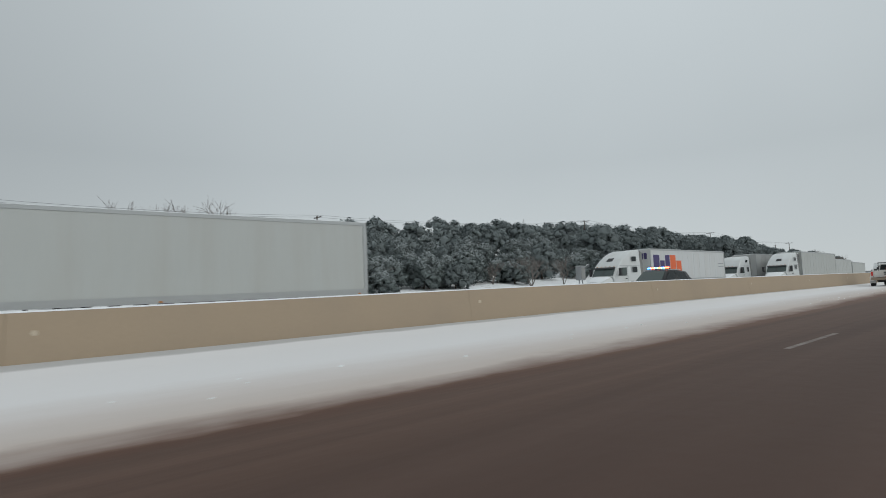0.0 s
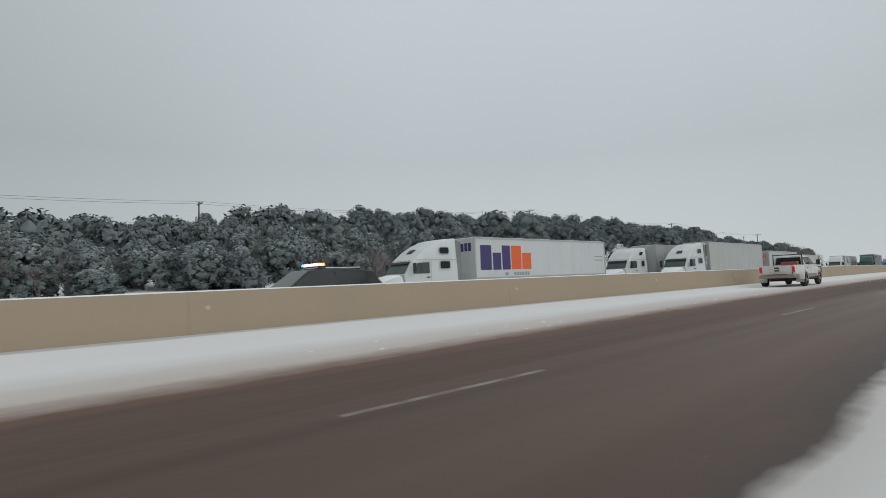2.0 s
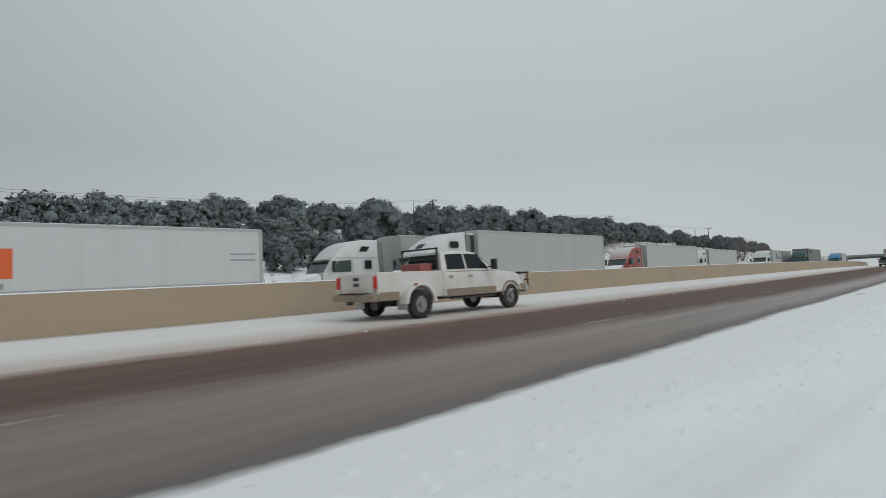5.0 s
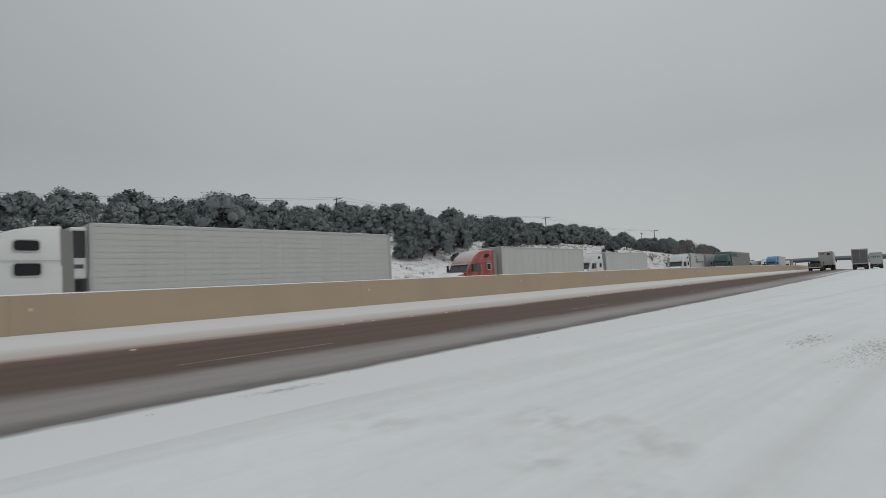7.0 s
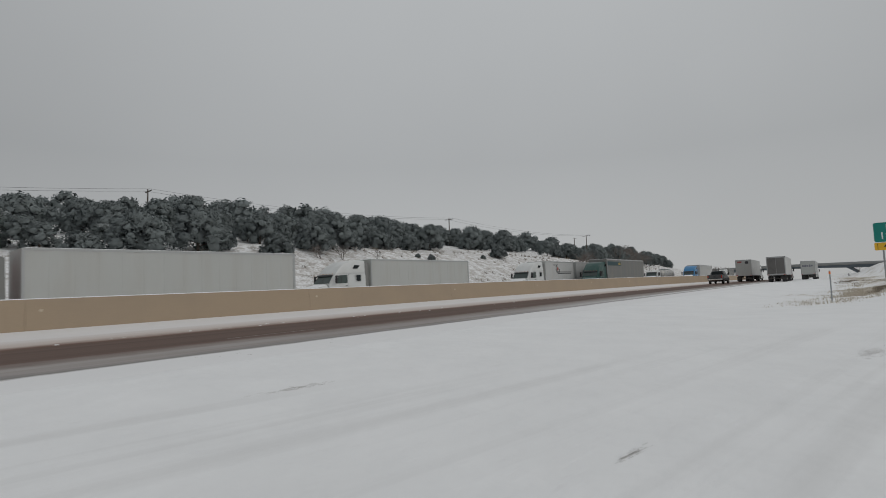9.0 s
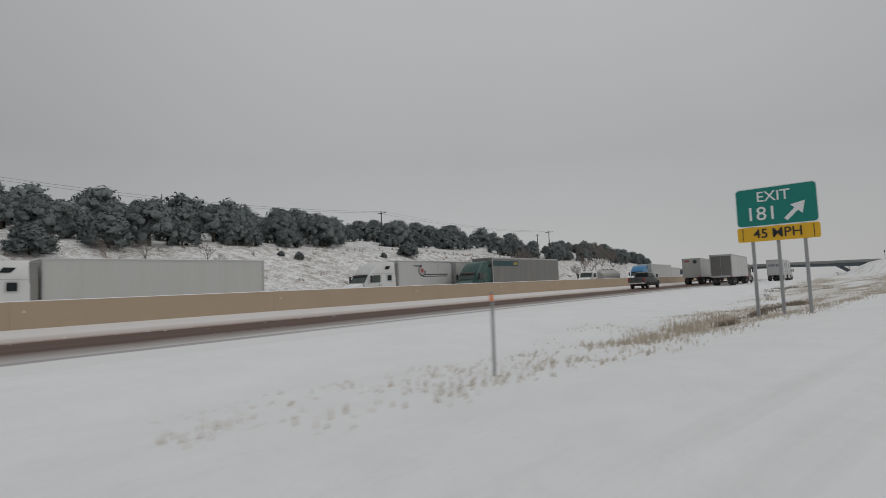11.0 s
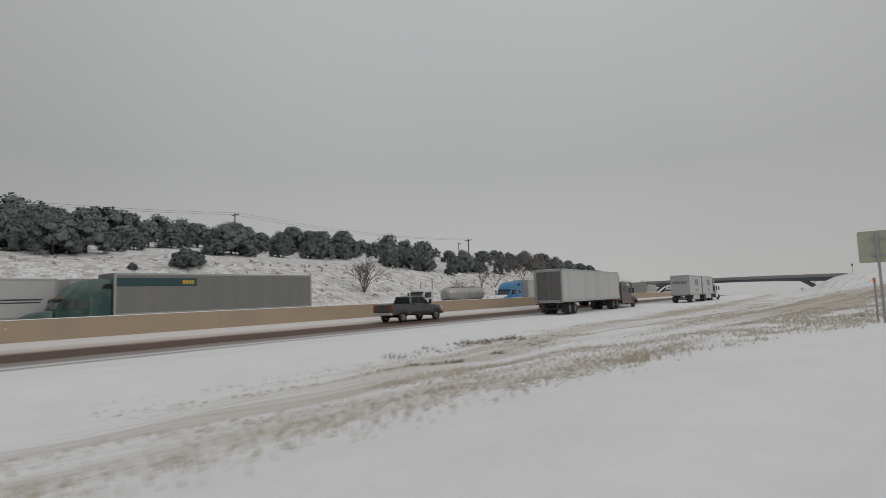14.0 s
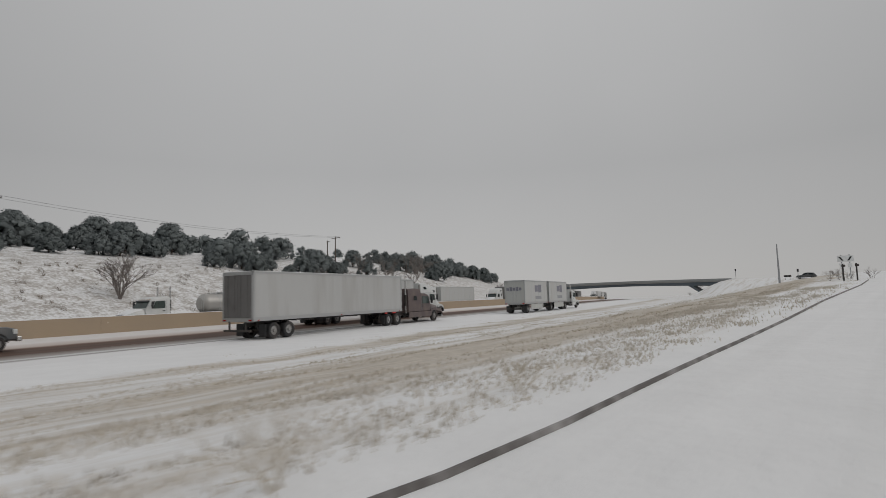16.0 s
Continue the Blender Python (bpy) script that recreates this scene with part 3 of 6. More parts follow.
    paint = calc(n, l, "MULTIPLY", calc(n, l, "MULTIPLY", dash, line), mapped(n, l, clods, 0.30, 0.60, 0.10, 0.40))
    road = blend(n, l, paint, road, (0.50, 0.47, 0.44))
    dirty = blend(n, l, mapped(n, l, edge, 3.2, 5.9), (0.72, 0.70, 0.695), (0.50, 0.425, 0.38))
    dirty = blend(n, l, calc(n, l, "MULTIPLY", mapped(n, l, edge, 3.6, 5.2), mapped(n, l, streak, 0.42, 0.65, 0, 0.6)), dirty, (0.55, 0.50, 0.465))
    left = blend(n, l, mapped(n, l, edge, 5.75, 6.75), dirty, road)
    # brown spray on the first of the snow beside the outer lane
    spray = calc(n, l, "MULTIPLY", mapped(n, l, lat, 12.8, 14.2, 0.8, 0.0), mapped(n, l, run, 24, 42, 1.0, 0.0))
    outer = blend(n, l, spray, (0.76, 0.76, 0.765), (0.44, 0.39, 0.35))
    right = blend(n, l, mapped(n, l, calc(n, l, "ADD", calc(n, l, "MULTIPLY", edge, 0.45), calc(n, l, "MULTIPLY", lat, 0.55)), 12.78, 12.98), left, outer)
    # tyre ruts in the packed snow beside the lane
    for at_lat, wide, much in ((11.55, 0.13, 0.7), (12.45, 0.15, 0.85)):
        rut = calc(n, l, "LESS_THAN", calc(n, l, "ABSOLUTE", calc(n, l, "SUBTRACT", calc(n, l, "ADD", lat, calc(n, l, "MULTIPLY", ragged, 0.2)), at_lat + 0.1), 0.0), wide)
        right = blend(n, l, calc(n, l, "MULTIPLY", calc(n, l, "MULTIPLY", rut, mapped(n, l, run, 112, 128)), mapped(n, l, streak, 0.25, 0.5, 0.5 * much, much)), right, (0.33, 0.31, 0.30))
    # grey strip along the foot of the barrier: the shadow line painted into colour
    foot_shade = calc(n, l, "MULTIPLY", mapped(n, l, calc(n, l, "ADD", lat, calc(n, l, "MULTIPLY", ragged, 0.3)), 1.12, 1.24, 1.0, 0.0), mapped(n, l, run, 60, 85, 0.75, 0.0))
    right = blend(n, l, foot_shade, right, (0.40, 0.39, 0.38))
    far = blend(n, l, mapped(n, l, lat, -0.5, 0.0), (0.70, 0.69, 0.685), right)
    l.new(far, b.inputs["Base Color"])
    b.inputs["Roughness"].default_value = 0.75
    b.inputs["Specular IOR Level"].default_value = 0.3
    bumped(n, l, calc(n, l, "ADD", clods, streak), b, 0.35, 0.03)
    return m


def snow_ground():
    """Snow over short grass: straw shows through on the gore and the bank, darker scrub on the hill, tyre tracks on the ramp."""
    m, n, l, b = node_mat("snow_over_grass")
    co = n.new("ShaderNodeTexCoord").outputs["Object"]
    fine, mid, wide = noise_node(n, l, co, 3.2, 6.0, 0.65), noise_node(n, l, co, 0.8, 5.0), noise_node(n, l, co, 0.12, 4.0)
    streak = noise_node(n, l, along(n, l, 0.045, 1.5), 1.0, 4.0)
    snow = blend(n, l, mapped(n, l, mid, 0.3, 0.7), (0.775, 0.78, 0.785), (0.82, 0.825, 0.83))
    tracks = calc(n, l, "MULTIPLY", attr(n, "track"), mapped(n, l, streak, 0.50, 0.66, 0.0, 0.26))
    snow = blend(n, l, tracks, snow, (0.55, 0.545, 0.54))
    spots = calc(n, l, "MULTIPLY", attr(n, "track"), calc(n, l, "MULTIPLY", mapped(n, l, wide, 0.665, 0.72), mapped(n, l, fine, 0.45, 0.62, 0, 0.6)))
    snow = blend(n, l, spots, snow, (0.30, 0.28, 0.27))
    tufty = noise_node(n, l, along(n, l, 0.07, 0.95), 1.0, 6.0, 0.62)
    straw = blend(n, l, mapped(n, l, fine, 0.35, 0.7), (0.38, 0.325, 0.255), (0.57, 0.505, 0.42))
    grass = mapped(n, l, calc(n, l, "ADD", calc(n, l, "MULTIPLY", attr(n, "grass"), 0.50), calc(n, l, "ADD", calc(n, l, "MULTIPLY", tufty, 0.75), calc(n, l, "MULTIPLY", fine, 0.25))), 0.70, 0.95, 0, 0.80)
    ground = blend(n, l, calc(n, l, "MULTIPLY", grass, mapped(n, l, attr(n, "grass"), 0.02, 0.2)), snow, straw)
    scrub = mapped(n, l, calc(n, l, "ADD", calc(n, l, "MULTIPLY", attr(n, "scrub"), 0.22), calc(n, l, "MULTIPLY", calc(n, l, "ADD", mid, fine), 0.5)), 0.64, 0.81, 0, 0.72)
    ground = blend(n, l, calc(n, l, "MULTIPLY", scrub, mapped(n, l, attr(n, "scrub"), 0.02, 0.2)), ground, (0.27, 0.23, 0.19))
    l.new(ground, b.inputs["Base Color"])
    b.inputs["Roughness"].default_value = 0.9
    b.inputs["Specular IOR Level"].default_value = 0.2
    bumped(n, l, calc(n, l, "ADD", calc(n, l, "MULTIPLY", fine, 0.5), calc(n, l, "ADD", mid, calc(n, l, "MULTIPLY", streak, 0.6))), b, 0.75, 0.06)
    return m


def spread(*pieces):
    """Steps: (start, stop, step) joined."""
    out = []
    for a, z, s in pieces:
        out += list(np.arange(a, z, s))
    return out


def grid_sheet(name, xs, us, height, mat, attrs):
    verts = [(x, barrier_y(x) + u, height(x, u)) for x in xs for u in us]
    k = len(us)
    faces = [(i * k + j, (i + 1) * k + j, (i + 1) * k + j + 1, i * k + j + 1) for i in range(len(xs) - 1) for j in range(k - 1)]
    ob = raw(name, verts, faces, mat)
    ob.data.shade_smooth()
    for key, f in attrs.items():
        a = ob.data.attributes.new(key, "FLOAT", "POINT")
        a.data.foreach_set("value", [f(x, u) for x in xs for u in us])
    return ob


def grass_amount(x, u):
    y = barrier_y(x) + u
    near, far = straw_y(x), barrier_y(x) - lerp(x, 120, 18, 150, 22, 170, 22, 186, 20.5, 240, 21, 320, 22)
    if x < 108 or y < near - 0.6 or y > far + 2.5:
        return 0.0
    edge = smooth(near - 0.5, near + 0.8, y) * (1 - smooth(far - 2.0, far + 2.5, y))
    crest = math.exp(-((y - far + 1.5) / 2.2) ** 2)
    ditch = 0.55 * math.exp(-((y - 2.3) / 1.1) ** 2) * smooth(138, 143, x) * (1 - smooth(152, 160, x))
    return ditch + edge * smooth(124, 144, x) * (0.46 + 0.35 * crest * smooth(150, 175, x) + 0.5 * smooth(2.4, 4.2, y - near) * (1 - smooth(8, 12, y - near)) * smooth(176, 194, x))


def scrub_amount(x, u):
    d = u - 19
    if d < 0:
        return 0.0
    return smooth(0.5, 4, d) * (1 - 0.5 * smooth(25, 60, d)) * (0.55 + 0.45 * smooth(80, 140, x))


def sheet_z(x, u):
    z = ground_z(x, barrier_y(x) + u)
    return z - 0.08 if -13.5 < u < 18.9 else z


far_x = [-2500, -1200, -600, -350, -220]
ground_xs = far_x + spread((-150, -24, 12), (-24, 110, 2.5), (110, 262, 1.25), (262, 420, 4), (420, 700, 20)) + [800, 1100, 1600, 2600]
ground_us = ([-2500, -1200, -600, -300, -160, -100] + spread((-75, -46, 3), (-46, -13.6, 0.5)) + [-13.62, -13.35, 0.0, 18.8] + spread((19, 46, 1.5), (46, 130, 4), (130, 300, 12))
             + [330, 420, 600, 1000, 2500])
ground = grid_sheet("ground", ground_xs, ground_us, sheet_z, snow_ground(), dict(
    grass=grass_amount, scrub=scrub_amount, run=lambda x, u: x, lat=lambda x, u: barrier_y(x) + u - ramp_y(x),
    track=lambda x, u: float(u < -13.6 and barrier_y(x) + u < ramp_y(x) + 6 * (1 - smooth(95, 118, x))) * (1 - 0.6 * smooth(130, 165, x))))
tagged(ground, "snow-covered rolling ground with straw grass showing through", "ground", kind="structure")

road_us = [-13.8, -13.55] + spread((-13, -1.5, 0.5)) + [-1.5, -1.1, -0.7, -0.4, 0.0, 0.7, 2, 5, 9, 13, 16, 18.9]


def lane_shift(x, u):
    """Distance from the barrier as the snow and the lanes lie, which wander a little along the way."""
    d = -u
    if d < 0:
        return d
    return d + lerp(x, -10, 0.0, 15, 0.3, 45, 0.35, 70, 0.6, 110, 0.85, 170, 1.2) - 1.3 * (1 - smooth(2, 46, x)) * (1 - smooth(7.6, 9.6, d)) * smooth(1, 5, d) - lerp(x, 8, 0.6, 14, 0.38, 19, 0.31, 25, 0.29, 27.5, 0.19, 30, 0.07, 34, 0.0) * smooth(10.5, 12, d)


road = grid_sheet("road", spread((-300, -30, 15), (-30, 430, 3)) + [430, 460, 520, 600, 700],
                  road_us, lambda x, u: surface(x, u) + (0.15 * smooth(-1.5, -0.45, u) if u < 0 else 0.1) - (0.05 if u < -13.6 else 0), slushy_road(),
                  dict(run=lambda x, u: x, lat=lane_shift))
tagged(road, "slushy brown asphalt highway with snow on both shoulders", "road", kind="structure")

# median barrier: single-slope concrete sections with snow lying along the top
barrier = tagged(new("median_barrier"), "tan concrete median barrier with a thin cap of snow", "barrier", kind="structure")
STEP = 11.6


def barrier_foot(x):
    return road_z(x) - 0.08 * (1 - smooth(-4, 22, x))


for k in range(-4, 36):
    x0, x1 = k * STEP + 0.003 - 0.6, (k + 1) * STEP - 0.003 - 0.6
    rings = []
    for x in np.linspace(x0, x1, 4):
        y, z = barrier_y(x), barrier_foot(x)
        rings.append([(x, y - 0.34, z - 0.05), (x, y - 0.30, z + 0.15), (x, y - 0.12, z + 1.15), (x, y - 0.10, z + 1.172), (x, y + 0.10, z + 1.172), (x, y + 0.12, z + 1.15),
                      (x, y + 0.30, z + 0.15), (x, y + 0.34, z - 0.05)])
    s = part("barrier_section", loft(rings), "concrete_tan", barrier)
    rings = [[(x, barrier_y(x) - 0.115, barrier_foot(x) + 1.165), (x, barrier_y(x) - 0.09, barrier_foot(x) + 1.195), (x, barrier_y(x) + 0.09, barrier_foot(x) + 1.198), (x, barrier_y(x) + 0.115, barrier_foot(x) + 1.165)]
             for x in np.linspace(x0, x1, 4)]
    part("snow_cap", loft(rings), "snow", s, "thin cap of snow")
    for off in (-0.16, 0.16):
        x = (k + 1) * STEP + off
        y = barrier_y(x) - 0.196
        if x < x1 + 0.6:
            part("grout_plug", tube((x, y - 0.006, barrier_foot(x) + 0.77), (x, y + 0.05, barrier_foot(x) + 0.77), 0.055, seg=10), "concrete_patch", s, "pale round grout plug")


# ---- lorries ----
def wheel(parent, x, y, r=0.5, width=0.28, rim_r=0.29, rim="rim"):
    """A wheel whose outer face looks along the sign of y."""
    s = 1 if y > 0 else -1
    bm = bmesh.new()
    seg = 16
    prof = [(rim_r, -0.5), (r * 0.93, -0.5), (r, -0.36), (r, 0.36), (r * 0.93, 0.5), (rim_r, 0.5)]
    rings = [[bm.verts.new((x + a * math.cos(t), y + s * b * width, r + a * math.sin(t))) for a, b in prof] for t in (2 * math.pi * i / seg for i in range(seg))]
    for i in range(seg):
        for j in range(len(prof)):
            a, c = rings[i], rings[(i + 1) % seg]
            bm.faces.new((a[j], a[(j + 1) % len(prof)], c[(j + 1) % len(prof)], c[j]))
    bmesh.ops.recalc_face_normals(bm, faces=bm.faces)
    w = part("wheel", bm, "tyre", parent, smooth=True)
    o = y + s * width * 0.5
    bm = tube((x, o - s * 0.20, r), (x, o - s * 0.06, r), rim_r, seg=16)
    tube((x, o - s * 0.10, r), (x, o + s * 0.03, r), rim_r * 0.42, rim_r * 0.34, seg=10, bm=bm)
    for i in range(8):
        t = i * math.pi / 4
        tube((x + 0.62 * rim_r * math.cos(t), o - s * 0.08, r + 0.62 * rim_r * math.sin(t)), (x + 0.62 * rim_r * math.cos(t), o - s * 0.045, r + 0.62 * rim_r * math.sin(t)), 0.03, seg=6, bm=bm)
    part("rim", bm, rim, w, "dull alloy rim with bolts")
    return w


def side_plate(parent, name, mat, pts, y, depth=0.012, label=""):
    """A plate on a vehicle's flank: pts are (x, z)."""
    return part(name, plate([(x, y, z) for x, z in pts], depth), mat, parent, label)


def oval(x0, x1, z0, z1, r):
    out = []
    for cx, cz, a in ((x1 - r, z1 - r, 0), (x0 + r, z1 - r, 90), (x0 + r, z0 + r, 180), (x1 - r, z0 + r, 270)):
        out += [(cx + r * math.cos(radians(a + t)), cz + r * math.sin(radians(a + t))) for t in (0, 30, 60, 90)]
    return out


ROOF = dict(aero=[(5.75, 1.68), (5.2, 2.45), (5.02, 2.62), (4.4, 3.10), (3.7, 3.50), (3.0, 3.78), (2.4, 3.92), (1.5, 3.98)],
            round=[(5.65, 1.72), (5.1, 2.50), (4.95, 2.70), (4.5, 3.15), (4.0, 3.45), (3.4, 3.66), (2.7, 3.74), (1.7, 3.74)],
            short=[(5.65, 1.70), (5.2, 2.42), (5.02, 2.62), (4.6, 3.08), (4.25, 3.38), (3.85, 3.58), (3.4, 3.66), (2.6, 3.66)],
            day=[(5.65, 1.70), (5.2, 2.45), (5.05, 2.62), (4.8, 2.74), (4.4, 2.80), (3.9, 2.82), (3.6, 2.82), (3.4, 2.78)],
            classic=[(5.2, 1.75), (4.95, 2.40), (4.85, 2.52), (4.5, 2.62), (3.6, 2.66), (3.4, 3.05), (2.6, 3.08), (1.3, 3.04)])


def tractor(parent, paint, kind="aero", rim="rim", fairing=True, back=0.0):
    """A conventional tractor; the trailer's front face stands at x = 0 and the bumper near x = 7.4. back moves it towards the trailer."""
    before = set(parent.children)
    roof = ROOF[kind]
    xr, zr = roof[-1]
    base = 0.95
    rings = [section(x, 1.2 if x < 5.2 else 1.14, base, z, 1.17 - 0.10 * max(0, (z - 2.4) / 1.6) if x < 5.3 else 1.05, 0.16) for x, z in roof]
    cab = part("cab", loft(rings), paint, parent, "sleeper cab shell" if kind != "day" else "day cab shell", smooth=True)
    side_plate(cab, "cab_skirt", paint, [(xr + 0.05, 0.5), (5.3, 0.5), (5.5, 0.97), (xr + 0.05, 0.97)], 1.17, 0.04)
    side_plate(cab, "cab_skirt", paint, [(xr + 0.05, 0.5), (5.3, 0.5), (5.5, 0.97), (xr + 0.05, 0.97)], -1.17, 0.04)
    (xa, za), (xb, zb) = roof[0], roof[1]
    # hood and its snow
    hx = 7.35 if kind != "classic" else 7.6
    rings = [section(xa + 0.1, 1.12, 0.75, za - 0.02, 0.98, 0.2), section(xa + 0.75, 1.10, 0.75, za - 0.13, 0.92, 0.2), section(hx - 0.45, 1.04, 0.7, za - 0.30, 0.80, 0.22),
             section(hx - 0.1, 0.92, 0.65, za - 0.48, 0.66, 0.2), section(hx, 0.84, 0.66, za - 0.72, 0.6, 0.15)]
    hood = part("hood", loft(rings), paint, parent, smooth=True)
    if paint in ("white", "red", "blue"):
        crust = [[(x, y, z) for y, z in ((w, t - 0.06), (w - 0.1, t + 0.02), (w - 0.3, t + 0.045), (0, t + 0.055), (0.3 - w, t + 0.045), (0.1 - w, t + 0.02), (-w, t - 0.06))] for x, w, t in ((xa + 0.2, 0.90, za - 0.03), (xa + 0.75, 0.86, za - 0.13), (hx - 0.45, 0.74, za - 0.30), (hx - 0.15, 0.58, za - 0.46))]
        part("hood_snow", loft(crust), "snow", hood, "snow lying on the hood", smooth=True)
    for s in (1, -1):
        rings = [[(x, s * (0.78 + w), z), (x, s * (1.18 + w * 0.3), z - 0.04), (x, s * 1.2, z - 0.3), (x, s * 0.8, z - 0.3)] for x, z, w in
                 ((xa + 0.05, 1.12, 0), (xa + 0.45, 1.30, 0), (xa + 0.95, 1.30, 0), (hx - 0.25, 1.12, 0), (hx, 0.85, -0.1))]
        part("fender", loft(rings), paint, hood, smooth=True)
        part("headlight", plate([(hx - 0.32, s * 1.16, 1.16), (hx - 0.02, s * 0.86, 1.06), (hx + 0.02, s * 0.84, 0.86), (hx - 0.28, s * 1.18, 0.90)], 0.05), "head", hood, "clear headlamp lens")
    part("bumper", loft([section(hx - 0.25, 1.18, 0.35, 0.78, 1.18, 0.1), section(hx + 0.05, 1.12, 0.35, 0.76, 1.12, 0.1), section(hx + 0.14, 0.9, 0.4, 0.72, 0.9, 0.1)]), "black" if kind != "classic" else "chrome", parent)
    grille = boxes(((hx + 0.02, 0, 0.98), (0.06, 1.05, 0.5)))
    for i in range(5):
        box(grille, (hx + 0.06, 0, 0.80 + 0.09 * i), (0.03, 1.0, 0.03))
    part("grille", grille, "chrome" if kind == "classic" else "black", hood)
    # glazing
    n = Vector((zb - za, 0, xa - xb)).normalized() * 0.03
    ws = [(xa - 0.06, 0.98, za + 0.07), (xb + 0.03, 0.94, zb - 0.03), (xb + 0.03, -0.94, zb - 0.03), (xa - 0.06, -0.98, za + 0.07)]
    glass = part("windscreen", plate([Vector(p) + n for p in ws], 0.02), "glass_cab", cab)
    part("wiper", plate([Vector(p) + n * 1.6 for p in ((xa - 0.12, 0.03, za + 0.14), (xb + 0.03, 0.03, zb - 0.05), (xb + 0.03, -0.03, zb - 0.05), (xa - 0.12, -0.03, za + 0.14))], 0.02), "black", glass)
    part("sun_visor", plate([(xb + 0.12, 1.0, zb + 0.02), (xb + 0.24, 0.95, zb - 0.10), (xb + 0.24, -0.95, zb - 0.10), (xb + 0.12, -1.0, zb + 0.02)], 0.025), "black" if paint != "red" else "red", cab)
    dx = xb - 0.35
    for s in (1, -1):
        y = s * 1.205
        win = [(dx - 0.95, zb - 0.70), (dx + 0.22, zb - 0.72), (dx + 0.02, zb - 0.06), (dx - 0.93, zb - 0.02)]
        pane = side_plate(cab, "door_window", "glass_cab", win, y, 0.014)
        side_plate(pane, "window_post", "black", [(dx - 0.30, zb - 0.70), (dx - 0.25, zb - 0.70), (dx - 0.25, zb - 0.05), (dx - 0.30, zb - 0.05)], y, 0.03)
        side_plate(cab, "pillar", "black", [(dx + 0.26, zb - 0.72), (dx + 0.34, zb - 0.74), (dx + 0.16, zb - 0.05), (dx + 0.08, zb - 0.05)], y, 0.012)
        if kind in ("aero", "round"):
            side_plate(cab, "roof_seam", "grey_mark", [(xr + 0.05, zb + 0.12), (dx + 0.1, zb + 0.12), (dx + 0.1, zb + 0.14), (xr + 0.05, zb + 0.14)], y - s * 0.012, 0.012)
        side_plate(cab, "door_handle", "black", [(dx - 0.95, zb - 0.98), (dx - 0.72, zb - 0.98), (dx - 0.72, zb - 0.92), (dx - 0.95, zb - 0.92)], y, 0.05)
        side_plate(cab, "door_seam", "grey_mark", [(dx - 1.08, 1.0), (dx - 1.06, 1.0), (dx - 1.06, zb + 0.05), (dx - 1.08, zb + 0.05)], y, 0.006)
        if kind == "aero":
            side_plate(cab, "sleeper_window", "glass", oval(2.18, 3.0, 2.02, 2.48, 0.1), y, 0.014)
            side_plate(cab, "sleeper_window", "glass", oval(2.22, 3.0, 2.97, 3.36, 0.12), s * 1.155, 0.02)
            side_plate(cab, "window_surround", "pale_trim", oval(2.13, 3.05, 1.97, 2.53, 0.12), s * 1.198, 0.01)
            side_plate(cab, "window_surround", "pale_trim", oval(2.17, 3.05, 2.92, 3.41, 0.14), s * 1.15, 0.012)
        elif kind in ("round", "short"):
            if kind == "round":
                side_plate(cab, "window_surround", "pale_trim", oval(2.22, 2.88, 1.88, 2.52, 0.08), s * 1.198, 0.01)
                side_plate(cab, "sleeper_window", "glass", oval(2.3, 2.8, 1.95, 2.45, 0.06), y, 0.014)
            side_plate(cab, "sleeper_window", "glass", [(2.35, 3.30), (2.6, 3.02), (3.15, 3.02), (2.95, 3.32)], s * 1.15, 0.02)
        elif kind == "classic":
            side_plate(cab, "sleeper_window", "glass", oval(2.2, 2.7, 2.0, 2.4, 0.05), y, 0.014)
        mirror = boxes(((dx + 0.42, s * 1.42, zb - 0.38), (0.12, 0.20, 0.62)), bevel=0.03)
        tube((dx + 0.36, s * 1.2, zb - 0.12), (dx + 0.42, s * 1.42, zb - 0.16), 0.02, seg=6, bm=mirror)
        tube((dx + 0.36, s * 1.2, zb - 0.62), (dx + 0.42, s * 1.42, zb - 0.60), 0.02, seg=6, bm=mirror)
        part("mirror", mirror, "black", cab)
        tank = part("fuel_tank", tube((2.6, s * 0.86, 0.72), (4.4, s * 0.86, 0.72), 0.31, seg=14), "chrome", parent, smooth=True)
        for x in (3.0, 4.0):
            part("tank_strap", boxes(((x, s * 0.86, 0.72), (0.06, 0.64, 0.64)), bevel=0.15), "dark", tank)
        if fairing and kind not in ("day", "short"):
            side_plate(cab, "side_extender", "trailer_grey", [(xr - 0.42, 1.05), (xr + 0.03, 1.05), (xr + 0.03, zr - 0.12), (xr - 0.36, zr - 0.25)], s * 1.12, 0.04)
    if kind == "aero":
        part("roof_vent", plate([(4.55, 0.28, 3.015), (4.2, 0.24, 3.245), (4.2, -0.24, 3.245), (4.55, -0.28, 3.015)], 0.05), "black", cab)
    for yy in (-0.8, -0.4, 0, 0.4, 0.8):
        part("marker_lamp", boxes(((xb - 0.02, yy, zb + 0.09), (0.10, 0.09, 0.04)), bevel=0.01), "amber", cab)
    if kind in ("classic", "day"):
        for s in (1, -1):
            ex = part("exhaust_stack", tube((xr - 0.12, s * 0.95, 0.9), (xr - 0.12, s * 0.95, 3.75), 0.075, seg=10), "chrome", parent)
            part("exhaust_guard", tube((xr - 0.12, s * 0.95, 1.5), (xr - 0.12, s * 0.95, 2.5), 0.12, seg=10), "dark", ex)
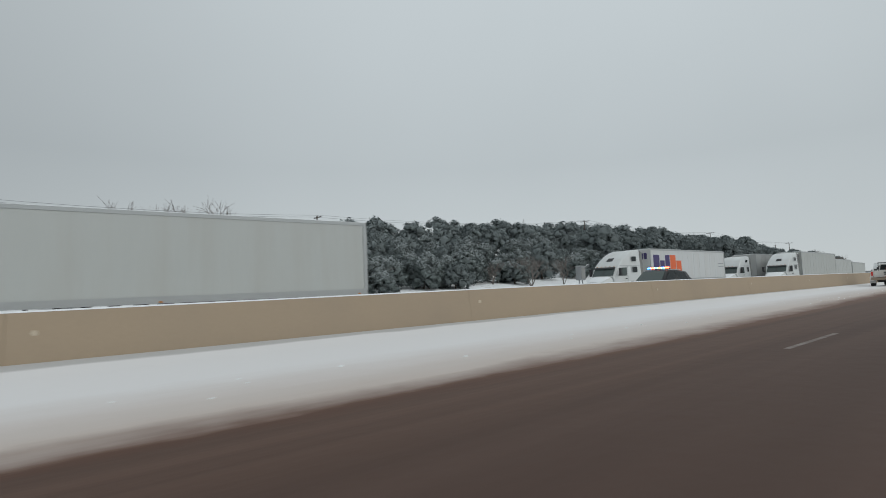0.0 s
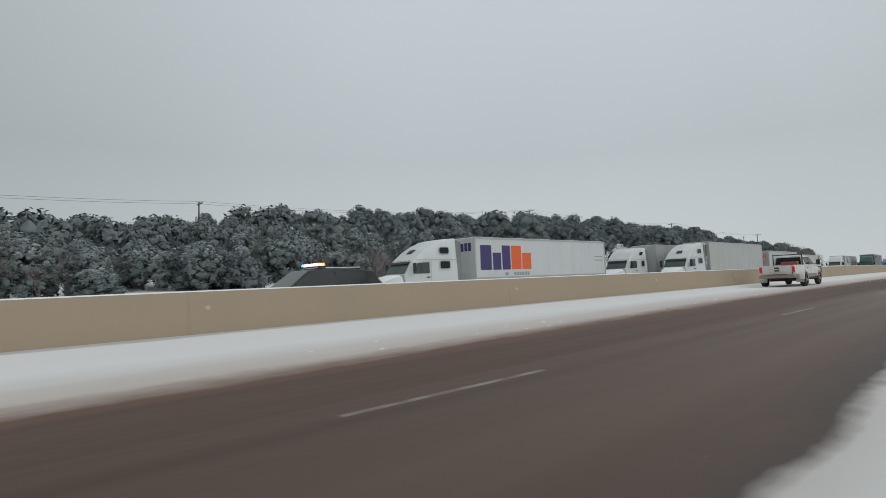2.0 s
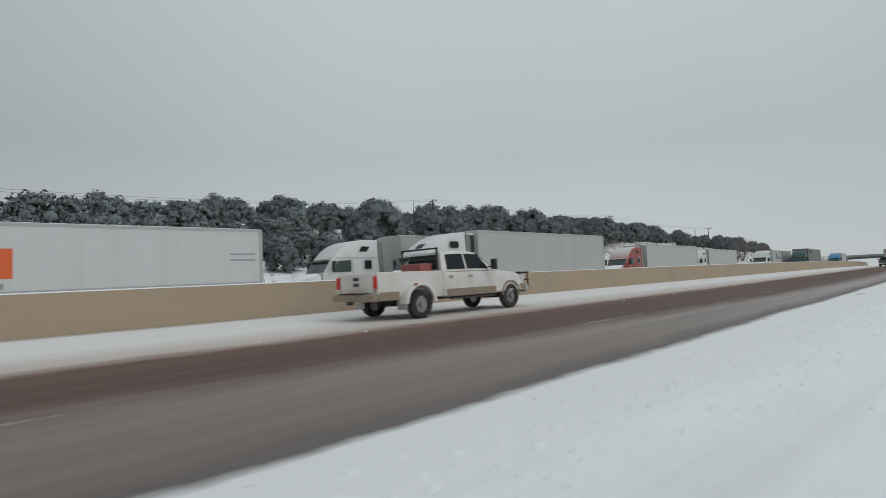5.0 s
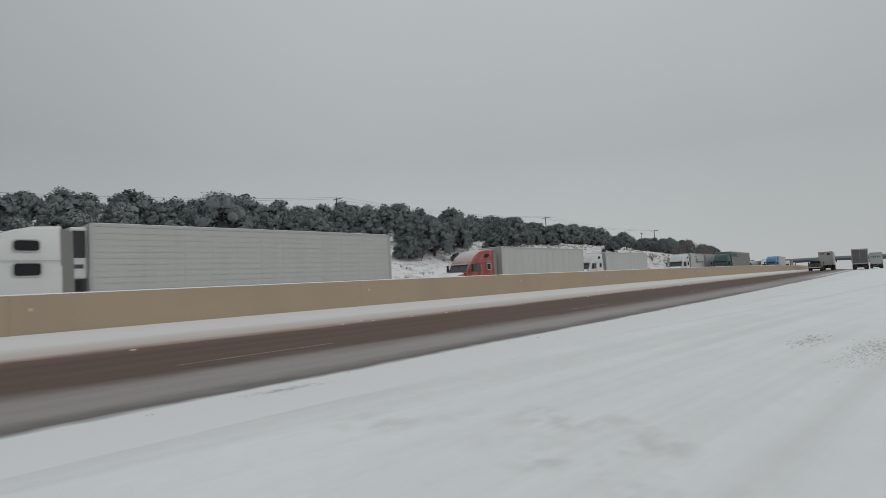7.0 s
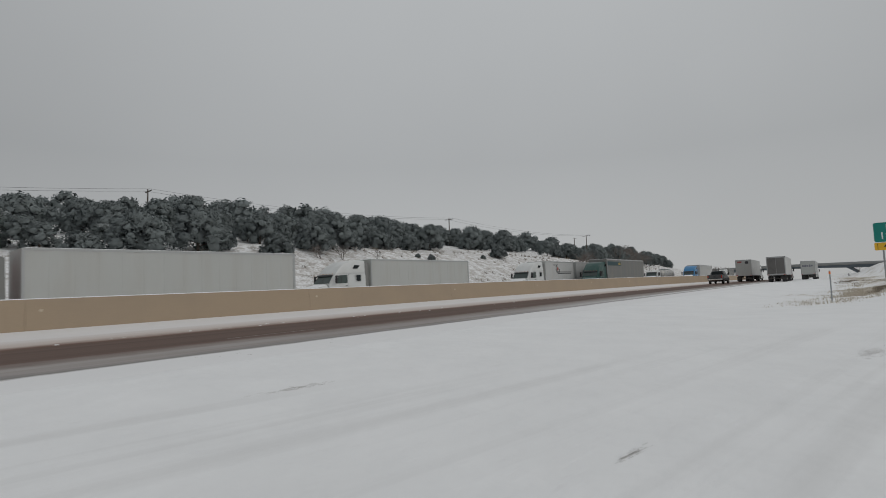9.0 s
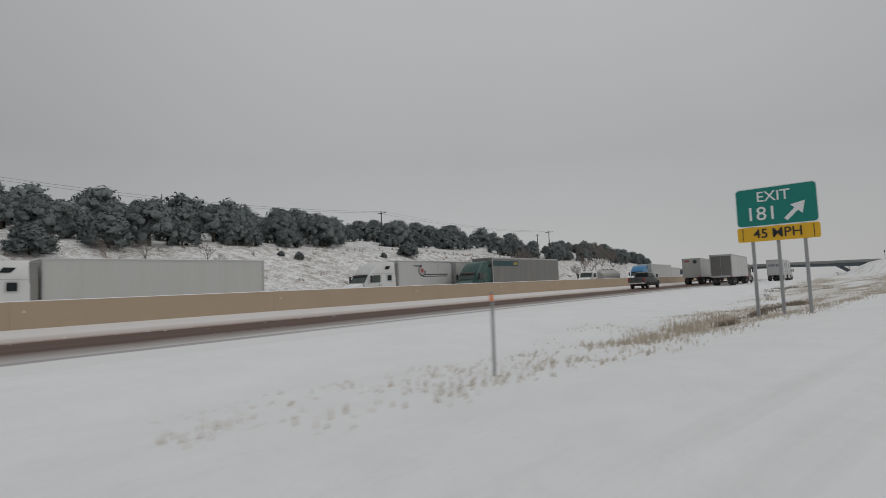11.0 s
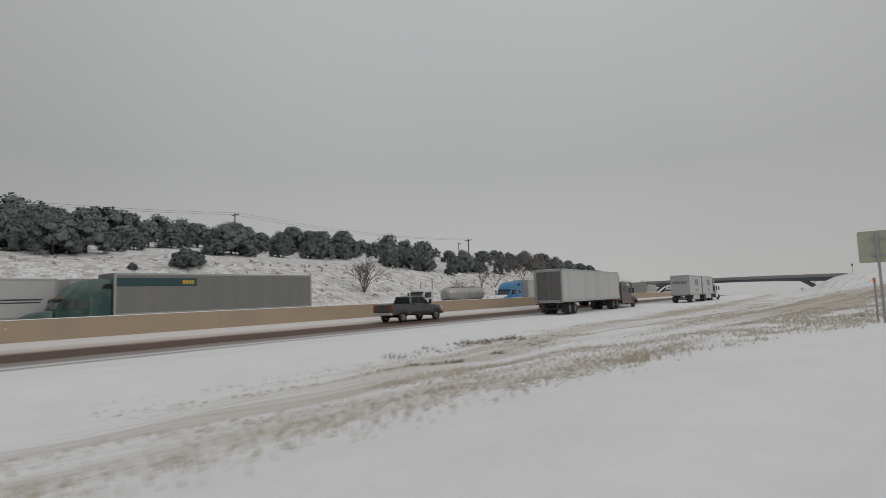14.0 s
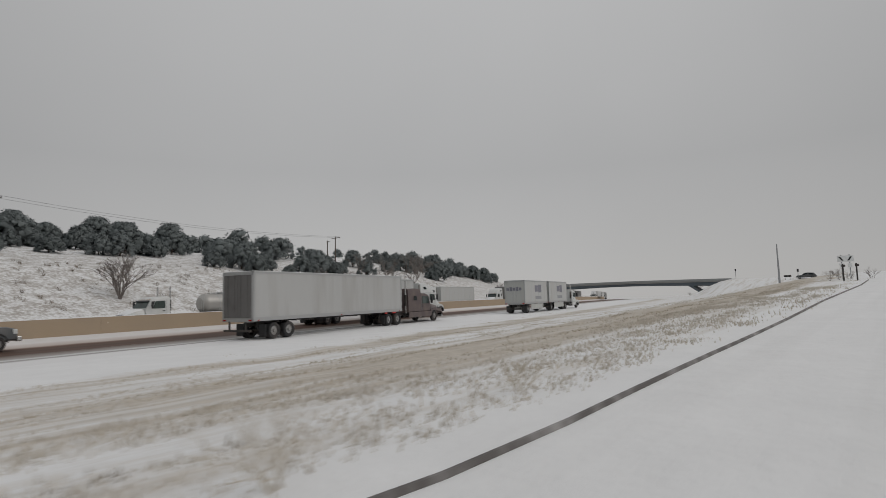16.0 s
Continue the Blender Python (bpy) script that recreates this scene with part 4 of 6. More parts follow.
    rails = boxes(((2.4, 0.42, 0.85), (9.2, 0.1, 0.28)), ((2.4, -0.42, 0.85), (9.2, 0.1, 0.28)), ((-1.2, 0, 0.98), (1.0, 1.0, 0.1)), ((6.0, 0, 0.52), (0.12, 2.0, 0.12)), ((-0.5, 0, 0.5), (0.12, 2.0, 0.12)), ((-1.85, 0, 0.5), (0.12, 2.0, 0.12)))
    part("chassis_frame", rails, "dark", parent)
    for s in (1, -1):
        wheel(parent, 6.0, s * 1.02, rim=rim)
        for x in (-0.5, -1.85):
            wheel(parent, x, s * 0.93, width=0.56, rim=rim)
        part("mud_flap", boxes(((-2.5, s * 0.93, 0.55), (0.03, 0.6, 0.75))), "black", parent)
    for o in parent.children:
        if o not in before:
            o.location.x -= back


def van_trailer(parent, panel, x0=0.0, length=16.15, top=4.08, ribs=0, wheels=True, doors="trailer_alu", lit=True, floor=1.12):
    """A box trailer behind x0."""
    w, x1 = 1.29, x0 - length
    mid = (x0 + x1) / 2
    body = part("trailer_body", boxes(((mid, 0, (floor + top) / 2), (length, 2 * w, top - floor)), bevel=0.03), panel, parent)
    for s in (1, -1):
        part("roof_rail", boxes(((mid, s * (w + 0.004), top - 0.06), (length - 0.04, 0.03, 0.13))), "rail", body)
        part("floor_rail", boxes(((mid, s * (w + 0.004), floor + 0.12), (length - 0.04, 0.035, 0.24))), "rail", body)
        for x in (x0 - 0.06, x1 + 0.06):
            part("corner_post", boxes(((x, s * (w + 0.006), (floor + top) / 2), (0.13, 0.03, top - floor - 0.02))), "rail", body)
        count = ribs or round(length / 1.22)
        for i in range(1, count):
            part("side_rib", boxes(((x0 - length * i / count, s * (w + 0.002), (floor + top) / 2), (0.03 if ribs else 0.018, 0.012 if ribs else 0.007, top - floor - 0.4))), panel, body)
        for x in (x0 - 0.4, mid, x1 + 0.4):
            part("side_marker", boxes(((x, s * (w + 0.02), floor + 0.05), (0.12, 0.03, 0.06))), "amber" if lit else "tail_off", body)
    part("snow_crust", boxes(((mid, 0, top + 0.012), (length - 0.3, 2 * w - 0.2, 0.05)), bevel=0.02), "snow", body, "thin snow on the trailer roof")
    # back: frame, two doors with lock rods, lamps, guard
    part("rear_frame", boxes(((x1 - 0.02, 0, top - 0.1), (0.08, 2 * w, 0.2)), ((x1 - 0.02, 0, floor + 0.06), (0.08, 2 * w, 0.2)), ((x1 - 0.02, w - 0.05, (floor + top) / 2), (0.08, 0.1, top - floor)), ((x1 - 0.02, -w + 0.05, (floor + top) / 2), (0.08, 0.1, top - floor))), "rail", body)
    for s in (1, -1):
        door = part("rear_door", boxes(((x1 - 0.012, s * 0.6, (floor + top) / 2), (0.05, 1.17, top - floor - 0.42)), bevel=0.012), doors, body)
        for yy in (0.25, 0.85):
            part("lock_rod", tube((x1 - 0.06, s * yy, floor + 0.2), (x1 - 0.06, s * yy, top - 0.2), 0.016, seg=6), doors if doors == "door_grime" else "rail", door)
        part("tail_light", boxes(((x1 - 0.07, s * 1.1, floor + 0.06), (0.03, 0.26, 0.09))), "tail" if lit else "tail_off", body)
    guard = boxes(((x1 - 0.05, 0, 0.56), (0.1, 2.3, 0.11)), ((x1 - 0.02, 0.7, 0.82), (0.08, 0.1, 0.6)), ((x1 - 0.02, -0.7, 0.82), (0.08, 0.1, 0.6)))
    part("underride_guard", guard, "dark", body)
    part("floor_beams", boxes(*[((x0 - 0.5 - i * 0.8, 0, floor - 0.06), (0.08, 2.4, 0.12)) for i in range(int((length - 0.6) / 0.8))]), "dark", body)
    if wheels:
        axles = (x1 + 1.7, x1 + 2.95) if length > 10 else (x1 + 1.1,)
        part("bogie", boxes(((np.mean(axles), 0.5, 0.85), (2.6 if length > 10 else 1.4, 0.12, 0.3)), ((np.mean(axles), -0.5, 0.85), (2.6 if length > 10 else 1.4, 0.12, 0.3)), *[((a, 0, 0.5), (0.13, 2.0, 0.13)) for a in axles]), "dark", parent)
        for a in axles:
            for s in (1, -1):
                wheel(parent, a, s * 0.98, width=0.56)
        for s in (1, -1):
            part("mud_flap", boxes(((axles[0] - 0.7, s * 0.98, 0.55), (0.03, 0.6, 0.75))), "black", parent)
    lx = x0 - 2.6 if length > 10 else x0 - 1.6
    for s in (1, -1):
        leg = boxes(((lx, s * 0.75, 0.72), (0.12, 0.12, 0.78)), ((lx, s * 0.75, 0.33), (0.28, 0.28, 0.05)))
        part("landing_leg", leg, "dark", parent)
    return body


def flank(body, mat, name, x0, x1, z0, z1, y=1.297, label=""):
    """A flat block of vinyl on the trailer's left flank."""
    return part(name, boxes((((x0 + x1) / 2, y, (z0 + z1) / 2), (abs(x1 - x0), 0.006, z1 - z0))), mat, body, label)


def against(x, y_near):
    """An oncoming lorry whose trailer front stands at x, its near flank at y_near."""
    return place(x, y_near - barrier_y(x) + 1.3, 180)


LANES = "lorries queued on the opposite carriageway"

# the trailer at the head of the queue
t = thing("semi_truck", "white box trailer and white sleeper tractor queued behind the barrier", "truck", LANES, against(-5.0, 19.7))
tractor(t, "white")
van_trailer(t, "trailer_cream", length=16.15, top=4.24, ribs=1)

# parcel lorry
t = thing("semi_truck", "white parcel lorry with purple and orange marks on the trailer", "truck", LANES, against(42.85, 26.35))
tractor(t, "white")
body = van_trailer(t, "trailer_parcel", length=16.15)
for x0, x1, z0, z1, mat in ((-0.55, -1.65, 1.86, 3.56, "purple"), (-1.78, -2.62, 1.86, 3.05, "purple"), (-2.75, -3.62, 1.86, 3.56, "purple"), (-3.72, -4.82, 1.86, 3.56, "orange"), (-4.92, -5.95, 1.86, 3.05, "orange")):
    flank(body, mat, "colour_block", x0, x1, z0, z1, label="plain %s block" % mat)
for i in range(6):
    flank(body, "grey_mark", "small_bar", -3.95 - 0.3 * i, -4.17 - 0.3 * i, 1.44, 1.68)
flank(body, "grey_mark", "small_bar", -3.0, -3.35, 1.45, 1.66)
for i in range(2):
    flank(body, "grey_mark", "small_bar", -14.5, -15.8, 2.75 - 0.3 * i, 2.83 - 0.3 * i)
for i, mat in enumerate(("purple", "purple", "purple", "orange", "orange")):
    part("colour_block", boxes(((0.006, 0.85 - 0.36 * i, 3.45), (0.01, 0.28, 0.55))), mat, body)

# white lorry in the far lane, white refrigerated lorry in the near lane
t = thing("semi_truck", "white lorry with a rounded roof fairing beside another lorry", "truck", LANES, against(68.3, 28.1))
tractor(t, "white", "round")
van_trailer(t, "trailer_alu", length=16.15, top=4.05)
t = thing("semi_truck", "white refrigerated lorry with a corrugated trailer", "truck", LANES, against(71.8, 24.5))
tractor(t, "white", back=0.6)
body = van_trailer(t, "trailer_cream", length=16.15, top=4.1)
unit = part("cooling_unit", boxes(((0.32, 0, 2.9), (0.62, 2.1, 2.1)), bevel=0.08), "white", body, "white cooling unit with a black grille")
part("unit_grille", boxes(((0.64, 0, 3.3), (0.03, 1.7, 0.95)), ((0.32, 1.06, 3.25), (0.45, 0.02, 1.1))), "black", unit)
part("unit_label", boxes(((0.32, 1.06, 2.35), (0.3, 0.02, 0.16))), "dark_mark", unit)
for i in range(9):
    flank(body, "trailer_cream", "corrugation", -0.2, -15.95, 1.62 + 0.26 * i, 1.64 + 0.26 * i, 1.299)

# red lorry, white lorry
t = thing("semi_truck", "red sleeper lorry with a worn white trailer", "truck", LANES, against(104.7, 31.4))
tractor(t, "red", "round", back=0.7)
van_trailer(t, "trailer_cream", length=16.15, top=4.0, ribs=14)
t = thing("semi_truck", "white lorry with a plain white trailer", "truck", LANES, against(129.4, 35.3))
tractor(t, "white", "round", back=1.15)
van_trailer(t, "trailer_cream", length=14.63, top=3.85)

# double-trailer lorry with dark stripes
t = thing("semi_truck", "white lorry drawing two short striped trailers", "truck", LANES, against(157.1, 36.0))
tractor(t, "white", "round", back=1.45)
body = van_trailer(t, "trailer_white", length=8.6, top=3.85)
flank(body, "dark_mark", "stripe", -2.2, -3.6, 3.38, 3.44)
flank(body, "dark_mark", "stripe", -2.5, -3.5, 3.26, 3.30)
flank(body, "dark_mark", "stripe", -3.9, -7.8, 2.42, 2.52)
flank(body, "dark_mark", "stripe", -3.6, -7.7, 2.24, 2.32)
bm = bmesh.new()
for i in range(20):
    a, b = radians(90 - 13.5 * i), radians(90 - 13.5 * (i + 1))
    for r0, r1 in ((0.5, 0.6), (0.36, 0.42)):
        q = [(-3.6 - r * math.cos(w) * -1, 1.3, 2.88 + r * math.sin(w)) for r, w in ((r0, a), (r1, a), (r1, b), (r0, b))]
        plate(q, 0.006, bm)
part("ring_mark", bm, "dark_mark", body, "dark ring mark")
part("disc_mark", tube((-3.6, 1.294, 2.88), (-3.6, 1.302, 2.88), 0.24, seg=16), "red_mark", body)
van_trailer(t, "trailer_white", x0=-9.3, length=8.6, top=3.85)

# dark green lorry
t = thing("semi_truck", "dark green lorry with a long dusty grey trailer", "truck", LANES, against(168.1, 33.4))
tractor(t, "green", "short", back=2.5)
body = van_trailer(t, "trailer_grey", length=16.15, top=4.05)
flank(body, "teal_mark", "banner", -0.1, -5.6, 3.15, 3.72, label="dark teal banner")
for i in range(4):
    flank(body, "yellow_mark", "banner_bar", -4.55 - 0.22 * i, -4.71 - 0.22 * i, 3.30, 3.58, 1.300)

# tanker
t = thing("tanker_truck", "white day-cab lorry with a dirty steel tank trailer", "truck", LANES, against(209.0, 42.6))
tractor(t, "white", "day")
seg = [(-0.6, 0.55), (-0.9, 0.9), (-1.2, 0.98), (-9.2, 0.98), (-9.5, 0.9), (-9.8, 0.55)]
bm = loft([[(x, r * math.cos(a), 2.05 + r * math.sin(a)) for a in (2 * math.pi * i / 24 for i in range(24))] for x, r in seg])
tank = part("tank", bm, "tank", t, "dirty polished steel tank", smooth=True)
for x in (-2.3, -4.0, -5.7, -7.4, -8.8):
    part("tank_band", tube((x, 0, 2.05), (x - 0.08, 0, 2.05), 1.0, seg=24), "rail", tank)
part("catwalk", boxes(((-5.2, 0, 3.08), (7.0, 0.5, 0.04)), ((-5.2, 0.25, 3.18), (7.0, 0.03, 0.03))), "rail", tank)
for i in range(3):
    part("hatch", tube((-3.0 - 2.2 * i, 0, 3.0), (-3.0 - 2.2 * i, 0, 3.2), 0.26, seg=14), "rail", tank)
ladder = bmesh.new()
for yy in (0.62, 0.95):
    tube((-0.35, yy, 1.1), (-0.45, yy, 3.0), 0.02, seg=6, bm=ladder)
for i in range(6):
    tube((-0.36, 0.62, 1.3 + 0.3 * i), (-0.36, 0.95, 1.3 + 0.3 * i), 0.016, seg=6, bm=ladder)
part("ladder", ladder, "rail", tank)
part("tank_frame", boxes(((-5, 0.5, 1.0), (9, 0.12, 0.2)), ((-5, -0.5, 1.0), (9, 0.12, 0.2)), ((-8.4, 0, 0.5), (0.13, 2, 0.13)), ((-7.2, 0, 0.5), (0.13, 2, 0.13))), "dark", t)
for x in (-8.4, -7.2):
    for s in (1, -1):
        wheel(t, x, s * 0.98, width=0.56)

# bright blue lorry and the tail of the queue
t = thing("semi_truck", "bright blue lorry with a white trailer", "truck", LANES, against(225.2, 41.6))
tractor(t, "blue", "round")
van_trailer(t, "trailer_white", length=16.15, top=3.95)
for x, u, paint, panel, kind in ((262, 10.9, "white", "trailer_white", "aero"), (288, 6.85, "white", "trailer_grey", "round"), (322, 10.9, "maroon", "trailer_alu", "round"), (352, 6.85, "red", "trailer_grey", "aero"),
                                 (395, 10.9, "white", "trailer_grey", "round"), (428, 5.2, "white", "trailer_white", "aero"), (451, 5.2, "white", "trailer_alu", "round"), (475, 5.2, "white", "trailer_grey", "aero")):
    t = thing("semi_truck", {"white": "white lorry far back in the queue", "maroon": "dark lorry far back in the queue", "red": "red lorry far back in the queue"}[paint], "truck", LANES, against(x, barrier_y(x) + u - 1.0))
    tractor(t, paint, kind)
    van_trailer(t, panel, length=16.15)

# lorries parked on the near shoulder, seen from behind
SHOULDER = "lorries stopped on the near shoulder"
t = thing("semi_truck", "grimy aluminium trailer and maroon long-nosed tractor on the shoulder", "truck", SHOULDER, place(215.7, -12.3))
tractor(t, "maroon", "classic", fairing=False)
body = van_trailer(t, "trailer_alu", length=16.15, top=4.1, lit=False, doors="door_grime", ribs=1)
part("brake_lights", boxes(((-1.2, -1.31, 1.05), (0.5, 0.05, 0.1)), ((-2.4, -1.31, 1.05), (0.3, 0.05, 0.1))), "tail", body)

t = thing("semi_truck", "white parcel lorry with two short trailers stopped on the snowy shoulder", "truck", SHOULDER, place(256.0, -16.3, -2))
tractor(t, "white", "day")
for x0 in (0.0, -9.4):
    body = van_trailer(t, "trailer_white", x0=x0, length=8.6, top=4.0, doors="trailer_cream", lit=x0 < 0)
    for i, (z0, z1, a, b) in enumerate(((2.5, 3.5, -2.4, -3.6), (2.6, 3.4, -3.75, -4.9))):
        part("faded_block", boxes((((a + b) / 2 + x0, -1.297, (z0 + z1) / 2), (a - b, 0.006, z1 - z0))), "soft_purple", body)
    part("faded_block", boxes(((-3.6 + x0, -1.297, 1.85), (2.2, 0.006, 0.4))), "grey_mark", body)
    for s in (1, -1):
        part("side_skirt", boxes(((x0 - 4.0, s * 1.24, 0.76), (4.6, 0.04, 0.68)), bevel=0.012), "trailer_cream", body, "white skirt along the trailer")
    if x0 < 0:
        for i in range(5):
            part("faded_block", boxes(((x0 - 8.665, 0.85 - 0.40 * i, 2.95), (0.012, 0.32, 0.5 if i % 2 else 0.36))), "soft_purple", body)

t = thing("semi_truck", "white trailer with a dark round mark on its door", "truck", "", place(226.5, -6.2))
tractor(t, "white", "round")
body = van_trailer(t, "trailer_white", length=16.15, doors="trailer_cream", lit=True)
part("round_mark", tube((-16.17, -0.55, 3.55), (-16.20, -0.55, 3.55), 0.3, seg=18), "dark_mark", body, "dark round mark on the door")
part("rear_label", boxes(((-16.19, 0.6, 3.65), (0.01, 0.8, 0.3))), "red_mark", body)


# ---- cars ----
def pickup(parent, paint, lower, dual=False, long=0.0):
    """A crew-cab pickup; the nose looks along +x."""
    w = 0.99
    rear = -3.15 - long
    rings = [section(rear, w - 0.03, 0.62, 1.30, w - 0.05, 0.06), section(-1.1, w, 0.55, 1.30, w - 0.04, 0.06)]
    # bed: two side walls, floor, front wall
    bed = part("bed_floor", boxes((((rear - 1.05) / 2, 0, 0.88), (-1.05 - rear, 1.7, 0.08))), "black", parent)
    for s in (1, -1):
        wall = [[(x, s * (w - 0.03), 0.58), (x, s * w, 0.75), (x, s * w, 1.05), (x, s * (w - 0.04), 1.33), (x, s * (w - 0.14), 1.35), (x, s * (w - 0.15), 0.6)] for x in (rear, (rear - 1.0) / 2, -1.02)]
        part("bed_side", loft(wall), paint, parent, smooth=True)
    part("bed_front", boxes(((-1.06, 0, 1.08), (0.06, 1.75, 0.5))), paint, parent)
    gate = part("tailgate", boxes(((rear + 0.03, 0, 1.05), (0.08, 1.62, 0.56)), bevel=0.02), paint, parent)
    part("gate_handle", boxes(((rear - 0.02, 0, 1.18), (0.03, 0.24, 0.09)), bevel=0.01), "black", gate)
    part("gate_badge", boxes(((rear - 0.015, 0, 1.02), (0.02, 0.26, 0.10)), bevel=0.01), "dark_mark", gate)
    part("number_plate", boxes(((rear - 0.10, 0, 0.70), (0.02, 0.30, 0.15))), "sign_white", parent, "pale number plate with plain bars")
    bump = part("rear_bumper", boxes(((rear - 0.08, 0, 0.66), (0.22, 1.95, 0.22)), bevel=0.04), "chrome" if not dual else lower, parent)
    part("bumper_step", boxes(((rear - 0.12, 0, 0.78), (0.2, 1.2, 0.02))), "black", bump)
    for s in (1, -1):
        part("tail_light", boxes(((rear + 0.0, s * (w - 0.09), 1.08), (0.10, 0.13, 0.34)), bevel=0.02), "tail", parent, "lit red tail lamp")
    # cab and nose
    rings = [section(-1.0, w, 0.55, 1.30, w - 0.02, 0.08), section(0.9, w, 0.55, 1.30, w - 0.02, 0.08), section(1.5, w, 0.55, 1.30, w - 0.05, 0.10), section(2.7, w, 0.55, 1.22, w - 0.12, 0.14),
             section(3.05, w - 0.08, 0.55, 1.14, w - 0.2, 0.14), section(3.15, w - 0.16, 0.58, 1.0, w - 0.25, 0.1)]
    part("body", loft(rings), paint, parent, smooth=True)
    for s in (1, -1):
        part("lower_body", boxes(((0.25, s * (w - 0.005), 0.66), (2.3, 0.05, 0.24)), bevel=0.02), lower, parent)
        if dual:
            part("lower_body", boxes(((rear + 0.38, s * (w - 0.01), 0.68), (0.72, 0.05, 0.24)), ((2.9, s * (w - 0.05), 0.68), (0.3, 0.06, 0.24)), bevel=0.015), lower, parent, "tan lower flank")
            part("clearance_lamp", boxes(((-2.35, s * (w + 0.255), 0.98), (0.12, 0.02, 0.06))), "amber", parent)
    if dual:
        rack = boxes(*[((-1.10, y, 1.68), (0.05, 0.05, 0.72)) for y in (-0.82, 0.82)], ((-1.10, 0, 2.03), (0.05, 1.7, 0.05)), ((-1.10, 0, 1.72), (0.03, 1.6, 0.03)))
        part("cab_rack", rack, "black", parent, "black steel rack behind the cab")
        guard = boxes(*[((3.36, y, 0.85), (0.06, 0.06, 0.75)) for y in (-0.45, 0.45)], *[((3.36, 0, z), (0.06, 1.75, 0.06)) for z in (0.62, 0.92, 1.18)])
        for y in (-0.86, 0.86):
            tube((3.36, y, 0.62), (3.30, y, 1.20), 0.03, seg=6, bm=guard)
        part("brush_guard", guard, "black", parent, "black brush guard over the grille")
        part("tow_hitch", boxes(((rear - 0.24, 0, 0.52), (0.2, 0.1, 0.1)), bevel=0.02), "dark", parent)
        part("gate_lamps", boxes(*[((rear - 0.2, y, 0.80), (0.02, 0.06, 0.03)) for y in (-0.14, 0, 0.14)]), "tail", parent)
    rings = [section(-1.0, w - 0.03, 1.28, 1.34, w - 0.06, 0.05), section(-0.88, w - 0.06, 1.28, 1.92, w - 0.25, 0.08), section(-0.3, w - 0.05, 1.28, 1.96, w - 0.24, 0.08),
             section(0.5, w - 0.05, 1.28, 1.94, w - 0.24, 0.08), section(0.72, w - 0.05, 1.28, 1.89, w - 0.24, 0.08), section(1.5, w - 0.06, 1.28, 1.33, w - 0.12, 0.04)]
    cab = part("cab", loft(rings), paint, parent, smooth=True)
    part("windscreen", plate([(1.42, 0.78, 1.41), (0.80, 0.66, 1.88), (0.80, -0.66, 1.88), (1.42, -0.78, 1.41)], 0.05), "glass", cab)
    part("rear_window", plate([(-1.0, 0.74, 1.40), (-0.92, 0.66, 1.84), (-0.92, -0.66, 1.84), (-1.0, -0.74, 1.40)], 0.05), "glass", cab)
    for s in (1, -1):
        def q(x, z):
            f = (z - 1.30) / 0.62
            return (x, s * (w - 0.045 - 0.19 * f), z)
        part("front_window", plate([q(0.12, 1.38), q(1.12, 1.38), q(0.70, 1.84), q(0.12, 1.86)], 0.03), "glass", cab)
        part("rear_side_window", plate([q(-0.78, 1.38), q(0.02, 1.38), q(0.02, 1.86), q(-0.72, 1.84)], 0.03), "glass", cab)
        part("door_handle", boxes(((0.2, s * (w + 0.01), 1.16), (0.16, 0.03, 0.04)), ((-0.68, s * (w + 0.01), 1.16), (0.16, 0.03, 0.04))), lower if dual else "black", cab)
        part("side_mirror", boxes(((1.12, s * (w + 0.20), 1.50), (0.12, 0.20, 0.34)), ((1.12, s * (w + 0.06), 1.42), (0.06, 0.2, 0.05)), bevel=0.02), "black", cab)
        part("running_board", boxes(((0.3, s * (w - 0.02), 0.48), (2.0, 0.16, 0.05))), "dark", parent)
        part("headlight", boxes(((3.02, s * 0.74, 0.98), (0.2, 0.26, 0.24)), bevel=0.03), "head", parent)
        fx, rx = 2.2, -1.95 - long * 0.5
        wheel(parent, fx, s * (w - 0.12), 0.41, 0.26, 0.25)
        if dual:
            wheel(parent, rx, s * (w + 0.10), 0.41, 0.30, 0.25)
            arc = [[(rx + r * math.cos(a), s * yy, 0.45 + r * math.sin(a)) for r, yy in ((0.52, w - 0.06), (0.62, w - 0.02), (0.60, w + 0.22), (0.50, w + 0.25), (0.47, w + 0.2))] for a in (math.pi * i / 12 for i in range(13))]
            part("wheel_arch", loft(arc), paint, parent, "flared rear wheel arch", smooth=True)
            part("mud_flap", boxes(((rx - 0.56, s * (w + 0.02), 0.45), (0.02, 0.42, 0.34))), "rail", parent)
        else:
            wheel(parent, rx, s * (w - 0.12), 0.41, 0.26, 0.25)
            part("wheel_arch", loft([[(rx + r * math.cos(a), s * yy, 0.45 + r * math.sin(a)) for r, yy in ((0.45, w - 0.02), (0.50, w - 0.02), (0.50, w + 0.02), (0.45, w + 0.02))] for a in (math.pi * i / 10 for i in range(11))]), "black", parent)
        part("wheel_arch", loft([[(fx + r * math.cos(a), s * yy, 0.45 + r * math.sin(a)) for r, yy in ((0.45, w - 0.02), (0.50, w - 0.02), (0.50, w + 0.02), (0.45, w + 0.02))] for a in (math.pi * i / 10 for i in range(11))]), "black" if not dual else lower, parent)
    part("underframe", boxes(((0, 0, 0.55), (5.6, 1.2, 0.16)), ((2.2, 0, 0.41), (0.12, 1.5, 0.12)), ((rx, 0, 0.41), (0.14, 1.6, 0.14))), "dark", parent)
    part("front_bumper", boxes(((3.18, 0, 0.62), (0.2, 1.9, 0.26)), bevel=0.04), "chrome", parent)


